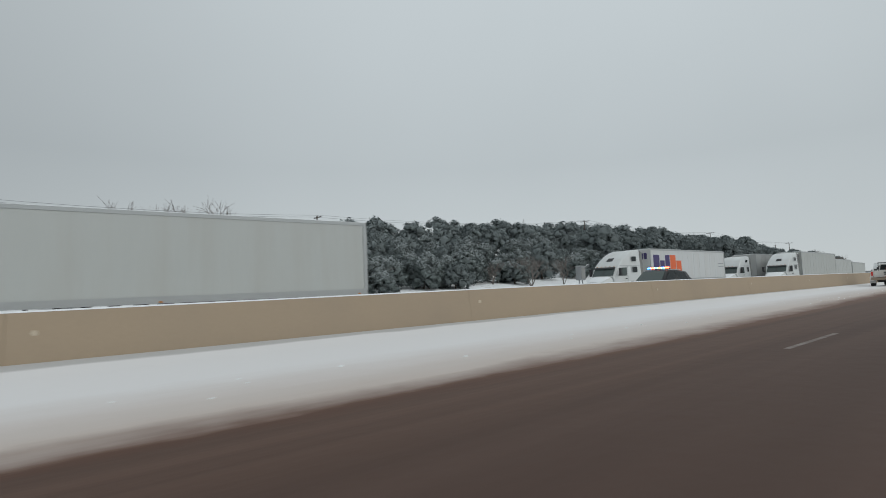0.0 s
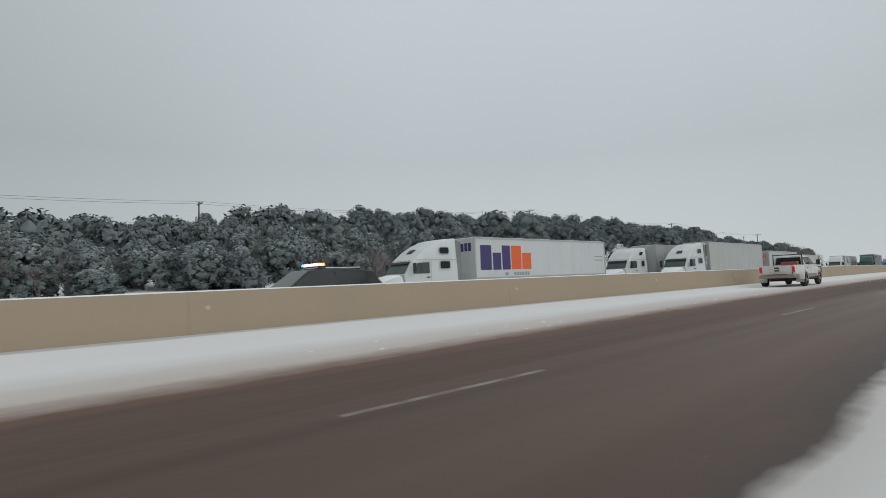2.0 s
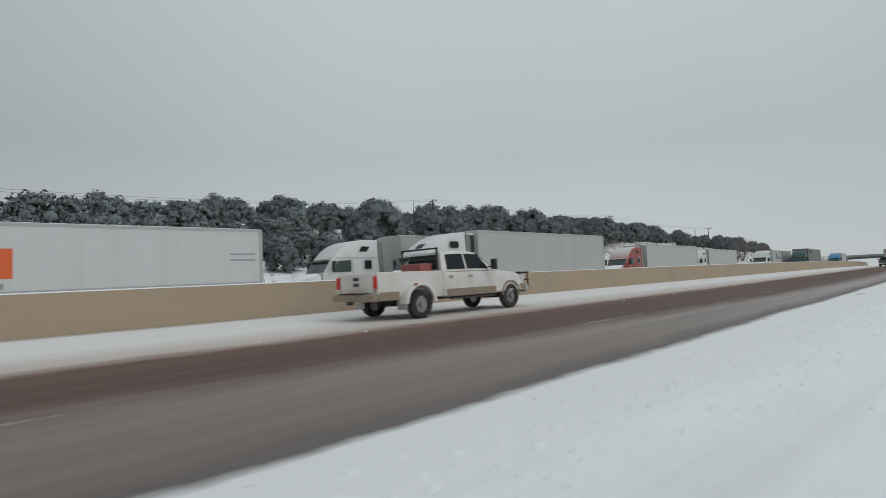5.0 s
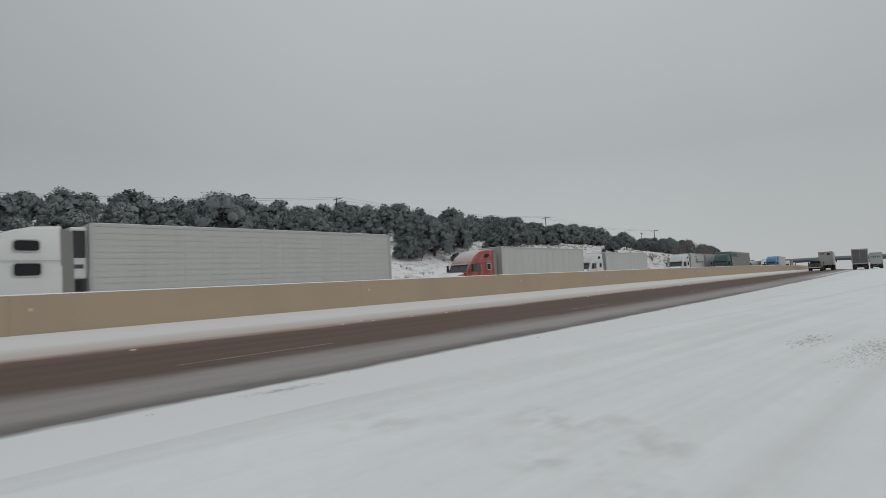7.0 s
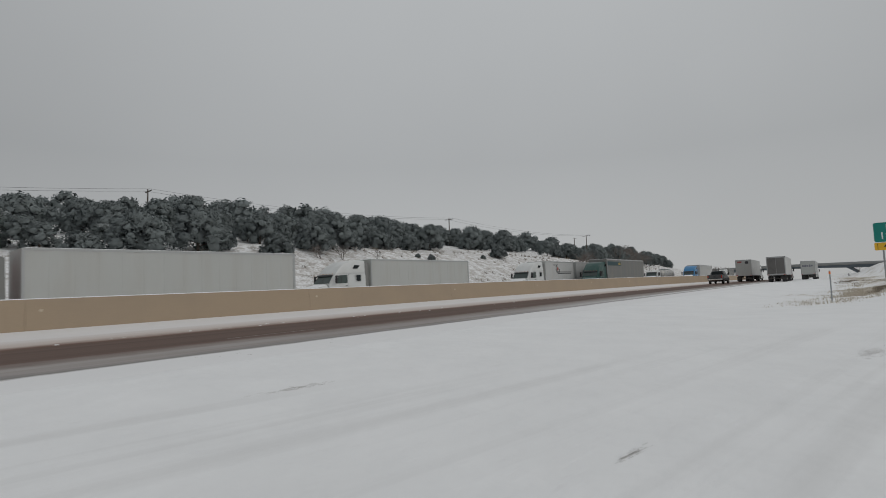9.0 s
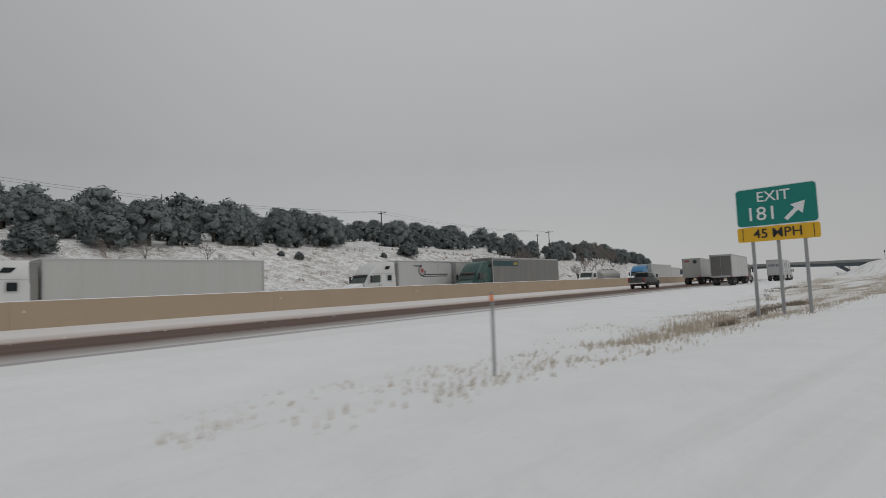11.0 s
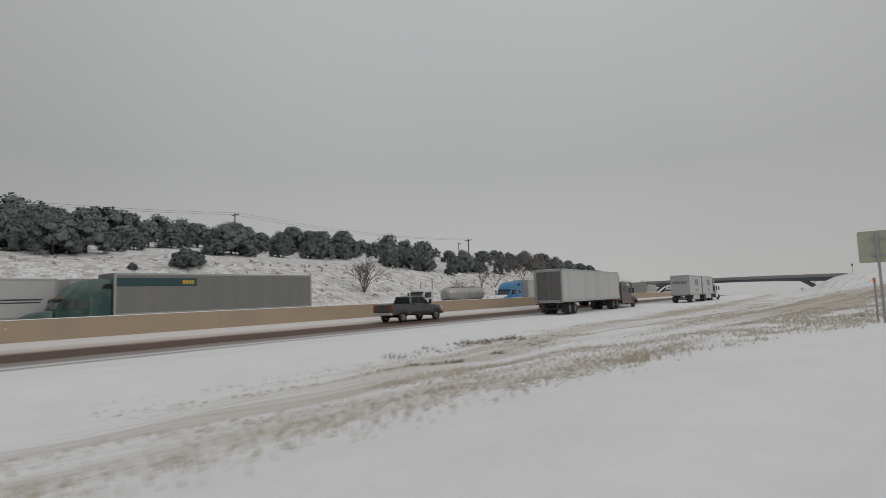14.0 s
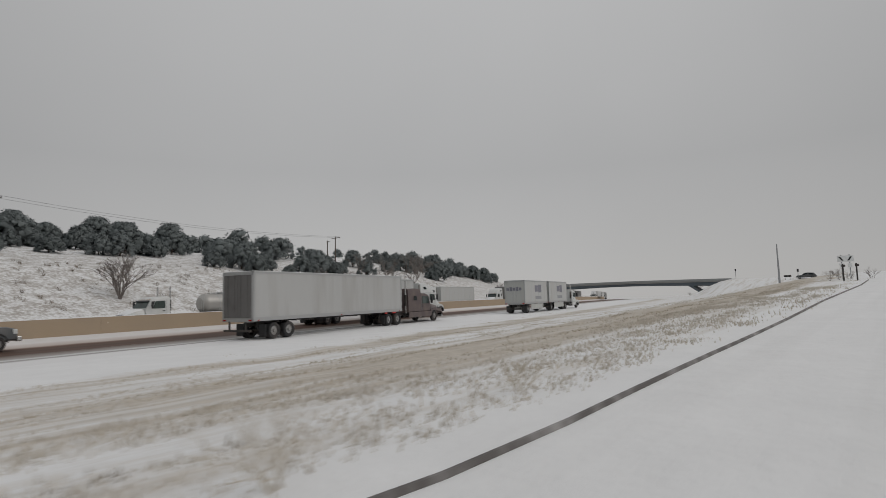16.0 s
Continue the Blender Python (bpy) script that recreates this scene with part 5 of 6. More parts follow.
t = thing("pickup_truck", "white and tan dual-wheel pickup throwing up snow beside the barrier", "pickup", "", place(59.8, -3.2))
pickup(t, "white_car", "tan_car", dual=True, long=0.35)
part("toolbox", boxes(((-1.4, -0.2, 1.42), (0.5, 0.9, 0.32)), bevel=0.03), "red_mark", t, "red box in the bed")
t = thing("pickup_truck", "dark grey crew-cab pickup on the slushy lane", "pickup", "", place(187.0, -5.8))
pickup(t, "grey_car", "black")

def saloon(t, paint):
    """A large saloon or estate car; the nose looks along +x."""
    w = 0.96
    rings = [section(-2.55, w - 0.15, 0.45, 0.95, w - 0.2, 0.12), section(-2.3, w, 0.4, 1.08, w - 0.08, 0.12), section(-0.5, w, 0.35, 1.08, w - 0.05, 0.1), section(1.0, w, 0.35, 1.08, w - 0.06, 0.1), section(2.2, w - 0.05, 0.4, 0.98, w - 0.18, 0.14), section(2.55, w - 0.2, 0.45, 0.8, w - 0.3, 0.14)]
    part("body", loft(rings), paint, t, smooth=True)
    rings = [section(-2.35, w - 0.1, 1.05, 1.12, w - 0.14, 0.05), section(-1.9, w - 0.1, 1.05, 1.66, w - 0.26, 0.1), section(-0.6, w - 0.08, 1.05, 1.76, w - 0.24, 0.1), section(0.25, w - 0.08, 1.05, 1.72, w - 0.24, 0.1), section(1.15, w - 0.1, 1.05, 1.10, w - 0.14, 0.04)]
    cab = part("cabin", loft(rings), paint, t, smooth=True)
    part("windscreen", plate([(1.08, 0.74, 1.15), (0.36, 0.62, 1.68), (0.36, -0.62, 1.68), (1.08, -0.74, 1.15)], 0.05), "glass_cab", cab)
    part("rear_window", plate([(-2.28, 0.7, 1.18), (-1.96, 0.6, 1.6), (-1.96, -0.6, 1.6), (-2.28, -0.7, 1.18)], 0.05), "glass", cab)
    for s in (1, -1):
        def q(x, z):
            return (x, s * (w - 0.095 - 0.15 * (z - 1.08) / 0.6), z)
        part("front_window", plate([q(-0.35, 1.14), q(0.85, 1.14), q(0.25, 1.62), q(-0.35, 1.66)], 0.03), "glass", cab)
        part("rear_side_window", plate([q(-1.75, 1.14), q(-0.45, 1.14), q(-0.45, 1.66), q(-1.55, 1.60)], 0.03), "glass", cab)
        part("side_mirror", boxes(((0.8, s * (w + 0.08), 1.16), (0.14, 0.2, 0.14)), bevel=0.03), "black", cab)
        part("headlight", boxes(((2.38, s * 0.62, 0.78), (0.16, 0.3, 0.14)), bevel=0.03), "head", t)
        for x in (1.6, -1.55):
            wheel(t, x, s * (w - 0.12), 0.36, 0.24, 0.23)
    return cab


# patrol car behind the barrier
t = thing("patrol_car", "black patrol car with red and blue beacons lit", "car", "", place(26.7, 1.7, 180))
cab = saloon(t, "black_car")
part("roof_snow", boxes(((-0.75, 0, 1.765), (1.6, 1.1, 0.03)), bevel=0.01), "snow", cab, "thin snow on the roof")
bar = part("beacon_bar", boxes(((-0.1, 0, 1.80), (0.28, 1.2, 0.05))), "black", t)
for i in range(6):
    part("beacon", boxes(((-0.1, -0.5 + 0.2 * i, 1.87), (0.2, 0.16, 0.09)), bevel=0.02), "strobe_red" if i % 2 else "strobe_blue", bar)


# ---- exit sign and roadside furniture ----
def text_mesh(name, body, size, mat, parent, m, label):
    cu = bpy.data.curves.new(name, "FONT")
    cu.body, cu.size, cu.align_x, cu.align_y, cu.extrude, cu.offset = body, size, "CENTER", "CENTER", 0.004, 0.006 * size
    tmp = bpy.data.objects.new("tmp", cu)
    me = bpy.data.meshes.new_from_object(tmp)
    bpy.data.objects.remove(tmp)
    me.materials.clear()
    me.materials.append(M[mat])
    ob = new(name, me)
    ob.parent, ob.matrix_basis = parent, m
    return tagged(ob, label)


def rounded(w, h, r, y0=0.0, z0=0.0):
    return [(y0 + y, z0 + z) for y, z in oval(-w / 2, w / 2, -h / 2, h / 2, r)]


def face_plate(parent, name, mat, pts, x, depth=0.006, label=""):
    return part(name, plate([(x, y, z) for y, z in pts], depth), mat, parent, label)


SX, SY = 144.0, 0.93
sz = ground_z(SX, SY)
t = thing("exit_sign", "green exit sign with a yellow plaque on steel posts", "road sign", "", pose(SX, SY, sz, 0, 0, 2))
top = 7.36 - sz
board = face_plate(t, "sign_board", "sign_white", rounded(2.27, 1.27, 0.12, 0, top - 0.635), 0.0, 0.03)
face_plate(board, "green_field", "sign_green", rounded(2.21, 1.21, 0.10, 0, top - 0.635), -0.018)
plaque = face_plate(t, "speed_plaque", "sign_yellow", rounded(2.27, 0.47, 0.06, 0, top - 1.52), 0.0, 0.03)
for a, b in ((0.985, 0.965), (-0.965, -0.985)):
    face_plate(plaque, "plaque_edge", "sign_black", [(a, top - 1.72), (b, top - 1.72), (b, top - 1.32), (a, top - 1.32)], -0.018)
TURNED = pose(0, 0, 0, 90, 0, -90)
text_mesh("exit_word", "EXIT", 0.46, "sign_white", board, pose(-0.028, 0.05, top - 0.33) @ TURNED, "white letters EXIT")
text_mesh("exit_number", "181", 0.62, "sign_white", board, pose(-0.028, 0.40, top - 0.88) @ TURNED, "white figures 181")
text_mesh("speed_number", "45", 0.42, "sign_black", plaque, pose(-0.028, 0.46, top - 1.52) @ TURNED, "black figures 45")
text_mesh("speed_unit", "MPH", 0.42, "sign_black", plaque, pose(-0.028, -0.27, top - 1.52) @ TURNED, "black letters MPH")
c, s45 = Vector((-0.028, -0.52, top - 0.86)), math.sqrt(0.5)
d, e = Vector((0, -s45, s45)), Vector((0, s45, s45))
shaft = [c - d * 0.36 - e * 0.06, c - d * 0.36 + e * 0.06, c + d * 0.06 + e * 0.06, c + d * 0.06 - e * 0.06]
arrow = plate(shaft, 0.008)
plate([c + d * 0.06 - e * 0.22, c + d * 0.40, c + d * 0.06 + e * 0.22], 0.008, arrow)
part("arrow", arrow, "sign_white", board, "white arrow pointing up")
for y in (0.72, 0.0, -0.72):
    post = part("post", boxes(((0.07, y, (top - 0.1) / 2 - 0.25), (0.09, 0.09, top + 0.3))), "steel", t)
    part("clamp", boxes(((0.03, y, top - 0.3), (0.05, 0.2, 0.06)), ((0.03, y, top - 1.0), (0.05, 0.2, 0.06)), ((0.03, y, top - 1.5), (0.05, 0.2, 0.06))), "steel", post)

# two signs seen from behind on one post
sx, sy = 179.5, -4.6
sz = ground_z(sx, sy)
t = thing("road_sign", "square sign seen from behind on a steel post in dry grass", "road sign", "", pose(sx, sy, sz, 0, 0, 4))
face_plate(t, "sign_board", "sign_back", rounded(0.93, 0.96, 0.05, 0, 6.87 - sz), 0.0, 0.012)
post = part("post", boxes(((-0.04, 0, (7.3 - sz) / 2 - 0.15), (0.06, 0.07, 7.3 - sz + 0.3))), "steel", t)
part("bracket", boxes(((-0.02, 0, 7.1 - sz), (0.04, 0.4, 0.05)), ((-0.02, 0, 6.6 - sz), (0.04, 0.4, 0.05))), "steel", post)

# delineator stakes
for x, y, h in ((131.8, 2.5, 1.45), (180.2, -4.37, 1.35)):
    z = ground_z(x, y)
    t = thing("delineator_post", "thin steel delineator stake with an orange reflector", "post", "delineator stakes", pose(x, y, z))
    part("stake", boxes(((0, 0, h / 2 - 0.1), (0.02, 0.055, h + 0.2))), "steel", t)
    part("reflector", boxes(((-0.014, 0, h - 0.1), (0.01, 0.075, 0.12))), "orange_plastic", t)

# fork-arrow sign at the top of the ramp, with bollards
gz = ground_z(242.4, -8.4)
t = thing("arrow_sign", "white sign with two black arrows at the ramp's end", "road sign", "", pose(242.4, -8.4, gz, 0, 0, 0))
for s in (1, -1):
    p = part("post", boxes(((0.03, s * 0.30, (9.7 - gz) / 2), (0.08, 0.08, 9.7 - gz + 0.2))), "steel", t)
    b = face_plate(t, "sign_board", "sign_white", rounded(0.60, 0.56, 0.04, s * 0.305, 9.42 - gz), -0.02, 0.02)
    part("arrow", plate([(-0.04, s * 0.14, 9.25 - gz), (-0.04, s * 0.27, 9.25 - gz), (-0.04, s * 0.50, 9.60 - gz), (-0.04, s * 0.36, 9.60 - gz)], 0.01), "sign_black", b)
    face_plate(t, "lower_plate", "sign_white", rounded(0.34, 0.4, 0.03, s * 0.30, 8.8 - gz), -0.02, 0.02)
for x, y in ((236, -8.2), (236, -9.08)):
    t = thing("marker_post", "dark marker post beside the ramp", "post", "marker posts", pose(x, y, ground_z(x, y)))
    part("stake", boxes(((0, 0, 0.65), (0.11, 0.11, 1.5)), bevel=0.02), "dark", t)
    part("marker_plate", boxes(((-0.07, -0.04, 1.24), (0.02, 0.26, 0.18)), bevel=0.006), "dark", t)

# kerb of the ramp, in lengths that the snow leaves bare
kerb = tagged(new("kerb"), "damp concrete kerb along the ramp half buried in snow", "kerb", kind="structure")
for k, (a, b) in enumerate(((177.2, 182.4), (183.5, 200), (200.05, 218), (218.05, 236))):
    rings = []
    for x in np.linspace(a, b, 10):
        y, z = ramp_y(x) + lerp(x, 177, -0.12, 179.3, -0.17, 181.5, -0.02, 182.4, 0.0, 183.5, -0.10, 184.8, -0.23, 186, -0.16, 188, -0.10, 192, -0.06, 205, -0.11, 236, -0.14), ramp_z(x)
        rings.append([(x, y + 0.035, z - 0.1), (x, y + 0.03, z + 0.045), (x, y + 0.012, z + 0.055), (x, y - 0.015, z + 0.048), (x, y - 0.03, z + 0.01), (x, y - 0.035, z - 0.1)])
    part("kerb_length", loft(rings), "kerb", kerb)

# overpass ahead
BX = 398.0
t = tagged(new("overpass"), "grey highway overpass with dark girders and sloping legs", "bridge", kind="structure")


def across(y):
    return BX + (y - 26) * 0.03


for name, mat, z0, z1, o in (("deck", "concrete", 11.6, 12.0, 5.2), ("girder", "girder", 10.35, 11.6, 4.2), ("parapet", "bridge_rail", 12.0, 12.75, 5.2)):
    for s in ((0,) if name == "deck" else (1, -1)):
        rings = []
        for y in np.linspace(24.5, 108, 14):
            rise = 0.35 * math.sin(math.pi * (y - 24) / 84)
            sag = 0.55 * abs(math.sin(math.pi * (y - 35) / 60)) if name == "girder" and 35 < y < 95 else 0.0
            xa, xb = (across(y) - o, across(y) + o) if s == 0 else (across(y) + s * o - 0.18, across(y) + s * o + 0.18)
            rings.append([(xa, y, z0 + rise + sag), (xb, y, z0 + rise + sag), (xb, y, z1 + rise), (xa, y, z1 + rise)])
        part(name, loft(rings), mat, t)
for y0, y1 in ((38.5, 33.0), (92, 97.5)):
    for s in (1, -1):
        x = across(y0) + s * 3.5
        leg = loft([[(x - 0.5, y0 - 0.7, 10.6), (x + 0.5, y0 - 0.7, 10.6), (x + 0.5, y0 + 0.9, 10.6), (x - 0.5, y0 + 0.9, 10.6)], [(x - 0.5, y1 - 0.5, 6.6), (x + 0.5, y1 - 0.5, 6.6), (x + 0.5, y1 + 0.5, 6.6), (x - 0.5, y1 + 0.5, 6.6)]])
        part("leg", leg, "girder", t)
# lamp column, utility poles and wires
t = thing("lamp_column", "tall thin steel lamp column by the overpass", "lamp post", "", pose(355, 6.8, ground_z(355, 6.8)))
part("column", tube((0, 0, -0.3), (0, 0, 20.6 - ground_z(355, 6.8)), 0.28, 0.14), "steel", t)

POLES = ((-35, 96, 17.3), (42, 97, 18.0), (129, 100.4, 23.9), (204.8, 100, 24.8), (274.2, 98, 24.0))
for i, (x, y, z) in enumerate(POLES):
    g = ground_z(x, y)
    g = min(g, z - 6)
    t = thing("utility_pole", "wooden utility pole with a crossarm on the wooded hill", "utility pole", "utility poles", pose(x, y, g, 0, 0, 4))
    part("pole", tube((0, 0, -0.5), (0, 0, z - g), 0.17, 0.12), "pole_wood", t)
    part("crossarm", boxes(((0.12, 0, z - g - 0.35), (0.12, 2.9, 0.14))), "pole_wood", t)
    ins = bmesh.new()
    for yy in (-1.3, -0.5, 0.5, 1.3):
        tube((0.12, yy, z - g - 0.28), (0.12, yy, z - g - 0.08), 0.06, seg=6, bm=ins)
    part("insulators", ins, "steel", t)
for x, y, z in ((174.7, 170, 36.8), (277.4, 105, 23.8)):
    g = min(ground_z(x, y), z - 6)
    t = thing("utility_pole", "plain wooden utility pole on the hill", "utility pole", "utility poles", pose(x, y, g))
    part("pole", tube((0, 0, -0.5), (0, 0, z - g), 0.17, 0.11), "pole_wood", t)
    part("crossarm", boxes(((0.12, 0, z - g - 0.3), (0.1, 1.6 if x > 200 else 0.5, 0.12))), "pole_wood", t)
wires = tagged(new("power_line"), "thin black power wires slung between the poles", "power line", kind="structure")
for (xa, ya, za), (xb, yb_, zb) in zip(POLES, POLES[1:]):
    for off in (-1.3, 1.3):
        bm = bmesh.new()
        prev = None
        for k in range(13):
            f = k / 12
            p = (xa + (xb - xa) * f, ya + (yb_ - ya) * f + off, za + (zb - za) * f - 1.5 * 4 * f * (1 - f) * 0.9 - 0.1)
            if prev:
                tube(prev, p, 0.018, seg=4, bm=bm)
            prev = p
        part("wire", bm, "wire", wires)

# equipment cabinet by the far verge
t = thing("utility_box", "small grey roadside equipment cabinet on a pad", "cabinet", "", pose(47.9, 38.1, ground_z(47.9, 38.1), 0, 0, 5))
part("cabinet_body", boxes(((0, 0, 1.9), (0.9, 0.7, 1.5)), bevel=0.04), "steel", t)
part("cabinet_roof", boxes(((0, 0, 2.7), (1.0, 0.8, 0.1)), bevel=0.02), "rail", t)
part("cabinet_stand", boxes(((-0.3, 0, 0.55), (0.1, 0.1, 1.4)), ((0.3, 0, 0.55), (0.1, 0.1, 1.4))), "steel", t)
part("cabinet_door", boxes(((0, -0.36, 1.9), (0.7, 0.03, 1.2))), "concrete", t)

# on the cross road by the overpass: a parked car, a signal, a low sign
z = ground_z(372, 1.5)
t = thing("parked_car", "dark car standing on the cross road", "car", "", pose(372, 1.5, z, 0, 0, 92))
saloon(t, "grey_car")
for x, y, h, label in ((371, 3.4, 2.9, "dark signal head on a short post by the cross road"), (392, 23.0, 3.6, "thin signal post at the end of the bridge")):
    t = thing("traffic_signal", label, "traffic signal", "signals by the cross road", pose(x, y, ground_z(x, y)))
    part("post", tube((0, 0, -0.3), (0, 0, h - 0.5), 0.07), "steel", t)
    part("signal_head", boxes(((0, 0, h - 0.3), (0.35, 0.5 if x < 380 else 0.4, 0.8)), bevel=0.04), "black", t)
z = ground_z(370, 6.0)
t = thing("road_sign", "low dark panel sign seen from behind on the bank", "road sign", "", pose(370, 6.0, z))
part("sign_board", boxes(((0, 0, 1.1), (0.06, 1.9, 0.55)), bevel=0.01), "dark", t)
for y in (-0.6, 0.6):
    part("post", boxes(((0.06, y, 0.6), (0.07, 0.07, 1.6))), "steel", t)


# ---- trees ----
ball = bmesh.new()
bmesh.ops.create_icosphere(ball, subdivisions=1, radius=1.0)
BALL, BALL_FACES = np.array([v.co[:] for v in ball.verts]), np.array([[v.index for v in f.verts] for f in ball.faces])
ball.free()


def crown_arrays(seed, height, width, tufts, size, squat, many=22, flat=0.8, bough=(0.12, 0.20)):
    """A crown: uneven boughs on a dome, each a lumpy mass with many small needle clumps standing out of it. Vertices, faces, normals."""
    r = np.random.RandomState(seed)
    lobes = [(0, 0, height * 0.38, width * 0.25, height * 0.28)]
    for i in range(many):
        f = (i + 0.5) / many
        lift = math.radians(-2 + 86 * f ** squat)
        a = i * 2.4 + r.uniform(-0.5, 0.5)
        ring, z = width * 0.36 * math.cos(lift) * r.uniform(0.78, 1.14), height * (0.13 + 0.66 * math.sin(lift) * r.uniform(0.86, 1.1))
        fat = width * r.uniform(*bough)
        lobes.append((ring * math.cos(a), ring * math.sin(a), z, fat, max(fat * flat, height * 0.09)))
    lobes = np.array(lobes)
    middle = np.array((0, 0, height * 0.3))
    verts, faces, normals, total = [], [], [], 0
    for x, y, z, fat, tall in lobes:
        k = 0.88 + 0.14 * np.sin(BALL @ r.normal(scale=2.6, size=3) + r.uniform(0, 6)) + 0.10 * np.sin(BALL @ r.normal(scale=5.0, size=3)) + r.normal(scale=0.05, size=len(BALL))
        v = np.array((x, y, z)) + 0.78 * BALL * k[:, None] * np.array((fat, fat, tall))
        v[:, 2] = np.maximum(v[:, 2], 0.0)
        out = v - middle
        verts.append(v)
        normals.append(BALL * 0.35 + 0.75 * out / np.linalg.norm(out, axis=1)[:, None])
        faces.append(BALL_FACES + total)
        total += len(v)
    which = r.choice(len(lobes) - 1, tufts, p=lobes[1:, 3] ** 2 / (lobes[1:, 3] ** 2).sum()) + 1
    d = r.normal(size=(tufts, 3))
    d /= np.linalg.norm(d, axis=1)[:, None]
    c = lobes[which, :3] + d * np.stack((lobes[which, 3], lobes[which, 3], lobes[which, 4]), 1) * r.uniform(0.72, 1.18, tufts)[:, None]
    sz = size * r.uniform(0.5, 1.3, tufts)[:, None]
    out = d + r.normal(scale=0.7, size=(tufts, 3))
    out /= np.linalg.norm(out, axis=1)[:, None]
    side = np.cross(out, r.normal(size=(tufts, 3)))
    side /= np.linalg.norm(side, axis=1)[:, None]
    third = np.cross(out, side)
    quad = np.stack((c + side * sz, c + third * sz * 0.42 + out * sz * 0.2, c - side * sz, c - third * sz * 0.42 + out * sz * 0.2), 1).reshape(-1, 3)
    quad[:, 2] = np.maximum(quad[:, 2], 0.0)
    n = c - middle
    n = 0.35 * d + 0.75 * n / np.linalg.norm(n, axis=1)[:, None] + r.normal(scale=0.28, size=(tufts, 3))
    base = total + np.arange(tufts) * 4
    verts.append(quad)
    normals.append(np.repeat(n, 4, axis=0))
    faces += [np.stack((base, base + 1, base + 2), 1), np.stack((base, base + 2, base + 3), 1)]
    normals = np.concatenate(normals)
    return np.concatenate(verts), np.concatenate(faces), normals / np.linalg.norm(normals, axis=1)[:, None]


def foliage(name, verts, faces, normals, mat):
    me = bpy.data.meshes.new(name)
    me.from_pydata(verts.tolist(), [], faces.tolist())
    me.materials.append(M[mat])
    me.shade_smooth()
    me.normals_split_custom_set_from_vertices(normals.tolist())
    return me


def trunk_mesh(name, seed, height):
    r = np.random.RandomState(seed)
    bm = bmesh.new()
    tube((0, 0, -0.4), (0.05, 0.03, height * 0.5), height * 0.035, height * 0.02, 7, bm)
    tube((0.05, 0.03, height * 0.5), (0, 0, height * 0.8), height * 0.02, height * 0.008, 6, bm)
    for i in range(9):
        z = height * (0.16 + 0.07 * i)
        a = i * 2.4 + r.uniform(-0.4, 0.4)
        l = height * (0.34 - 0.022 * i)
        tube((0.03, 0.02, z), (l * math.cos(a), l * math.sin(a), z + height * 0.10), height * 0.012, height * 0.004, 5, bm)
    me = bpy.data.meshes.new(name)
    bm.to_mesh(me)
    bm.free()
    me.materials.append(M["bark"])
    return me


KINDS = []
for i, (h, w, mat, squat, many, flat, label) in enumerate((
        (4.6, 5.0, "needle_snowy", 1.0, 62, 0.55, "round pinyon pine dusted with snow"), (4.0, 5.4, "needle", 0.8, 42, 0.85, "dark rounded juniper with little snow"),
        (5.6, 6.4, "needle", 0.9, 46, 0.85, "tall dark pinyon pine on the hill"), (4.2, 5.4, "needle_snowy", 0.8, 62, 0.5, "broad juniper dusted with snow"),
        (5.4, 4.8, "needle_snowy", 1.1, 62, 0.5, "upright pinyon pine with snowy boughs"), (3.2, 4.2, "needle", 0.8, 34, 0.8, "low dark juniper on snowy ground"),
        (7.2, 9.6, "needle", 0.85, 64, 0.8, "large spreading dark pine standing above the others"))):
    snowy = mat == "needle_snowy"
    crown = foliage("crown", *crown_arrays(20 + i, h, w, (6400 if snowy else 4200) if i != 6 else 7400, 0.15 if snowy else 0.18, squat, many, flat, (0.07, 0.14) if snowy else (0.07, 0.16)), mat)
    KINDS.append((crown, trunk_mesh("trunk", 40 + i, h), label))


def tree(kind, x, y, scale, turn):
    crown, trunk, label = KINDS[kind]
    t = thing("pine_tree", label, "tree", "pines on the hillside", pose(x, y, ground_z(x, y) - 0.15, 0, 0, turn))
    t.scale = (scale, scale, scale * rng.uniform(0.9, 1.08))
    for name, me in (("crown", crown), ("trunk", trunk)):
        o = new(name, me)
        o.parent = t


rng = random.Random(11)


def edge_of_wood(x):
    """Where the wood begins, in metres beyond the opposite carriageway's edge."""
    return lerp(x, -60, 4.5, 22, 5, 30, 8, 48, 12, 60, 15, 90, 17, 105, 14, 120, 13, 134, 14.5, 142, 17, 160, 21, 175, 25, 190, 32, 212, 37, 229, 30, 246, 23, 300, 17, 350, 17, 400, 26)


count = 0
for x in np.arange(-48, 352, 5.4):
    for row in range(5 if x < 170 else 4):
        d = edge_of_wood(x) + row * (4.6 if x < 80 else 5.4) + rng.uniform(-1.8, 1.8) + (1.5 if row else 0)
        xx = x + rng.uniform(-2.6, 2.6)
        y = barrier_y(xx) + 19 + d
        clump = noise.noise((xx * 0.06, y * 0.07, 5.0))
        bare = 266 < xx < 298
        if rng.random() < (0.8 if bare else 0.05) or count >= 300 or (x > 168 and clump < -0.08 + 0.05 * (row == 0)):
            continue
        kind = rng.choice((0, 1, 3, 4, 0, 4, 2, 3)) if x < 88 else rng.choice((1, 2, 5, 1, 2, 3 if row > 1 else 1, 2))
        size = rng.uniform(0.72, 1.05) * (0.85 if x < 38 else 1) if x < 80 else rng.uniform(0.7, 1.05) * (1 + 0.45 * clump)
        tree(kind, xx, y, size, rng.uniform(0, 360))
        count += 1
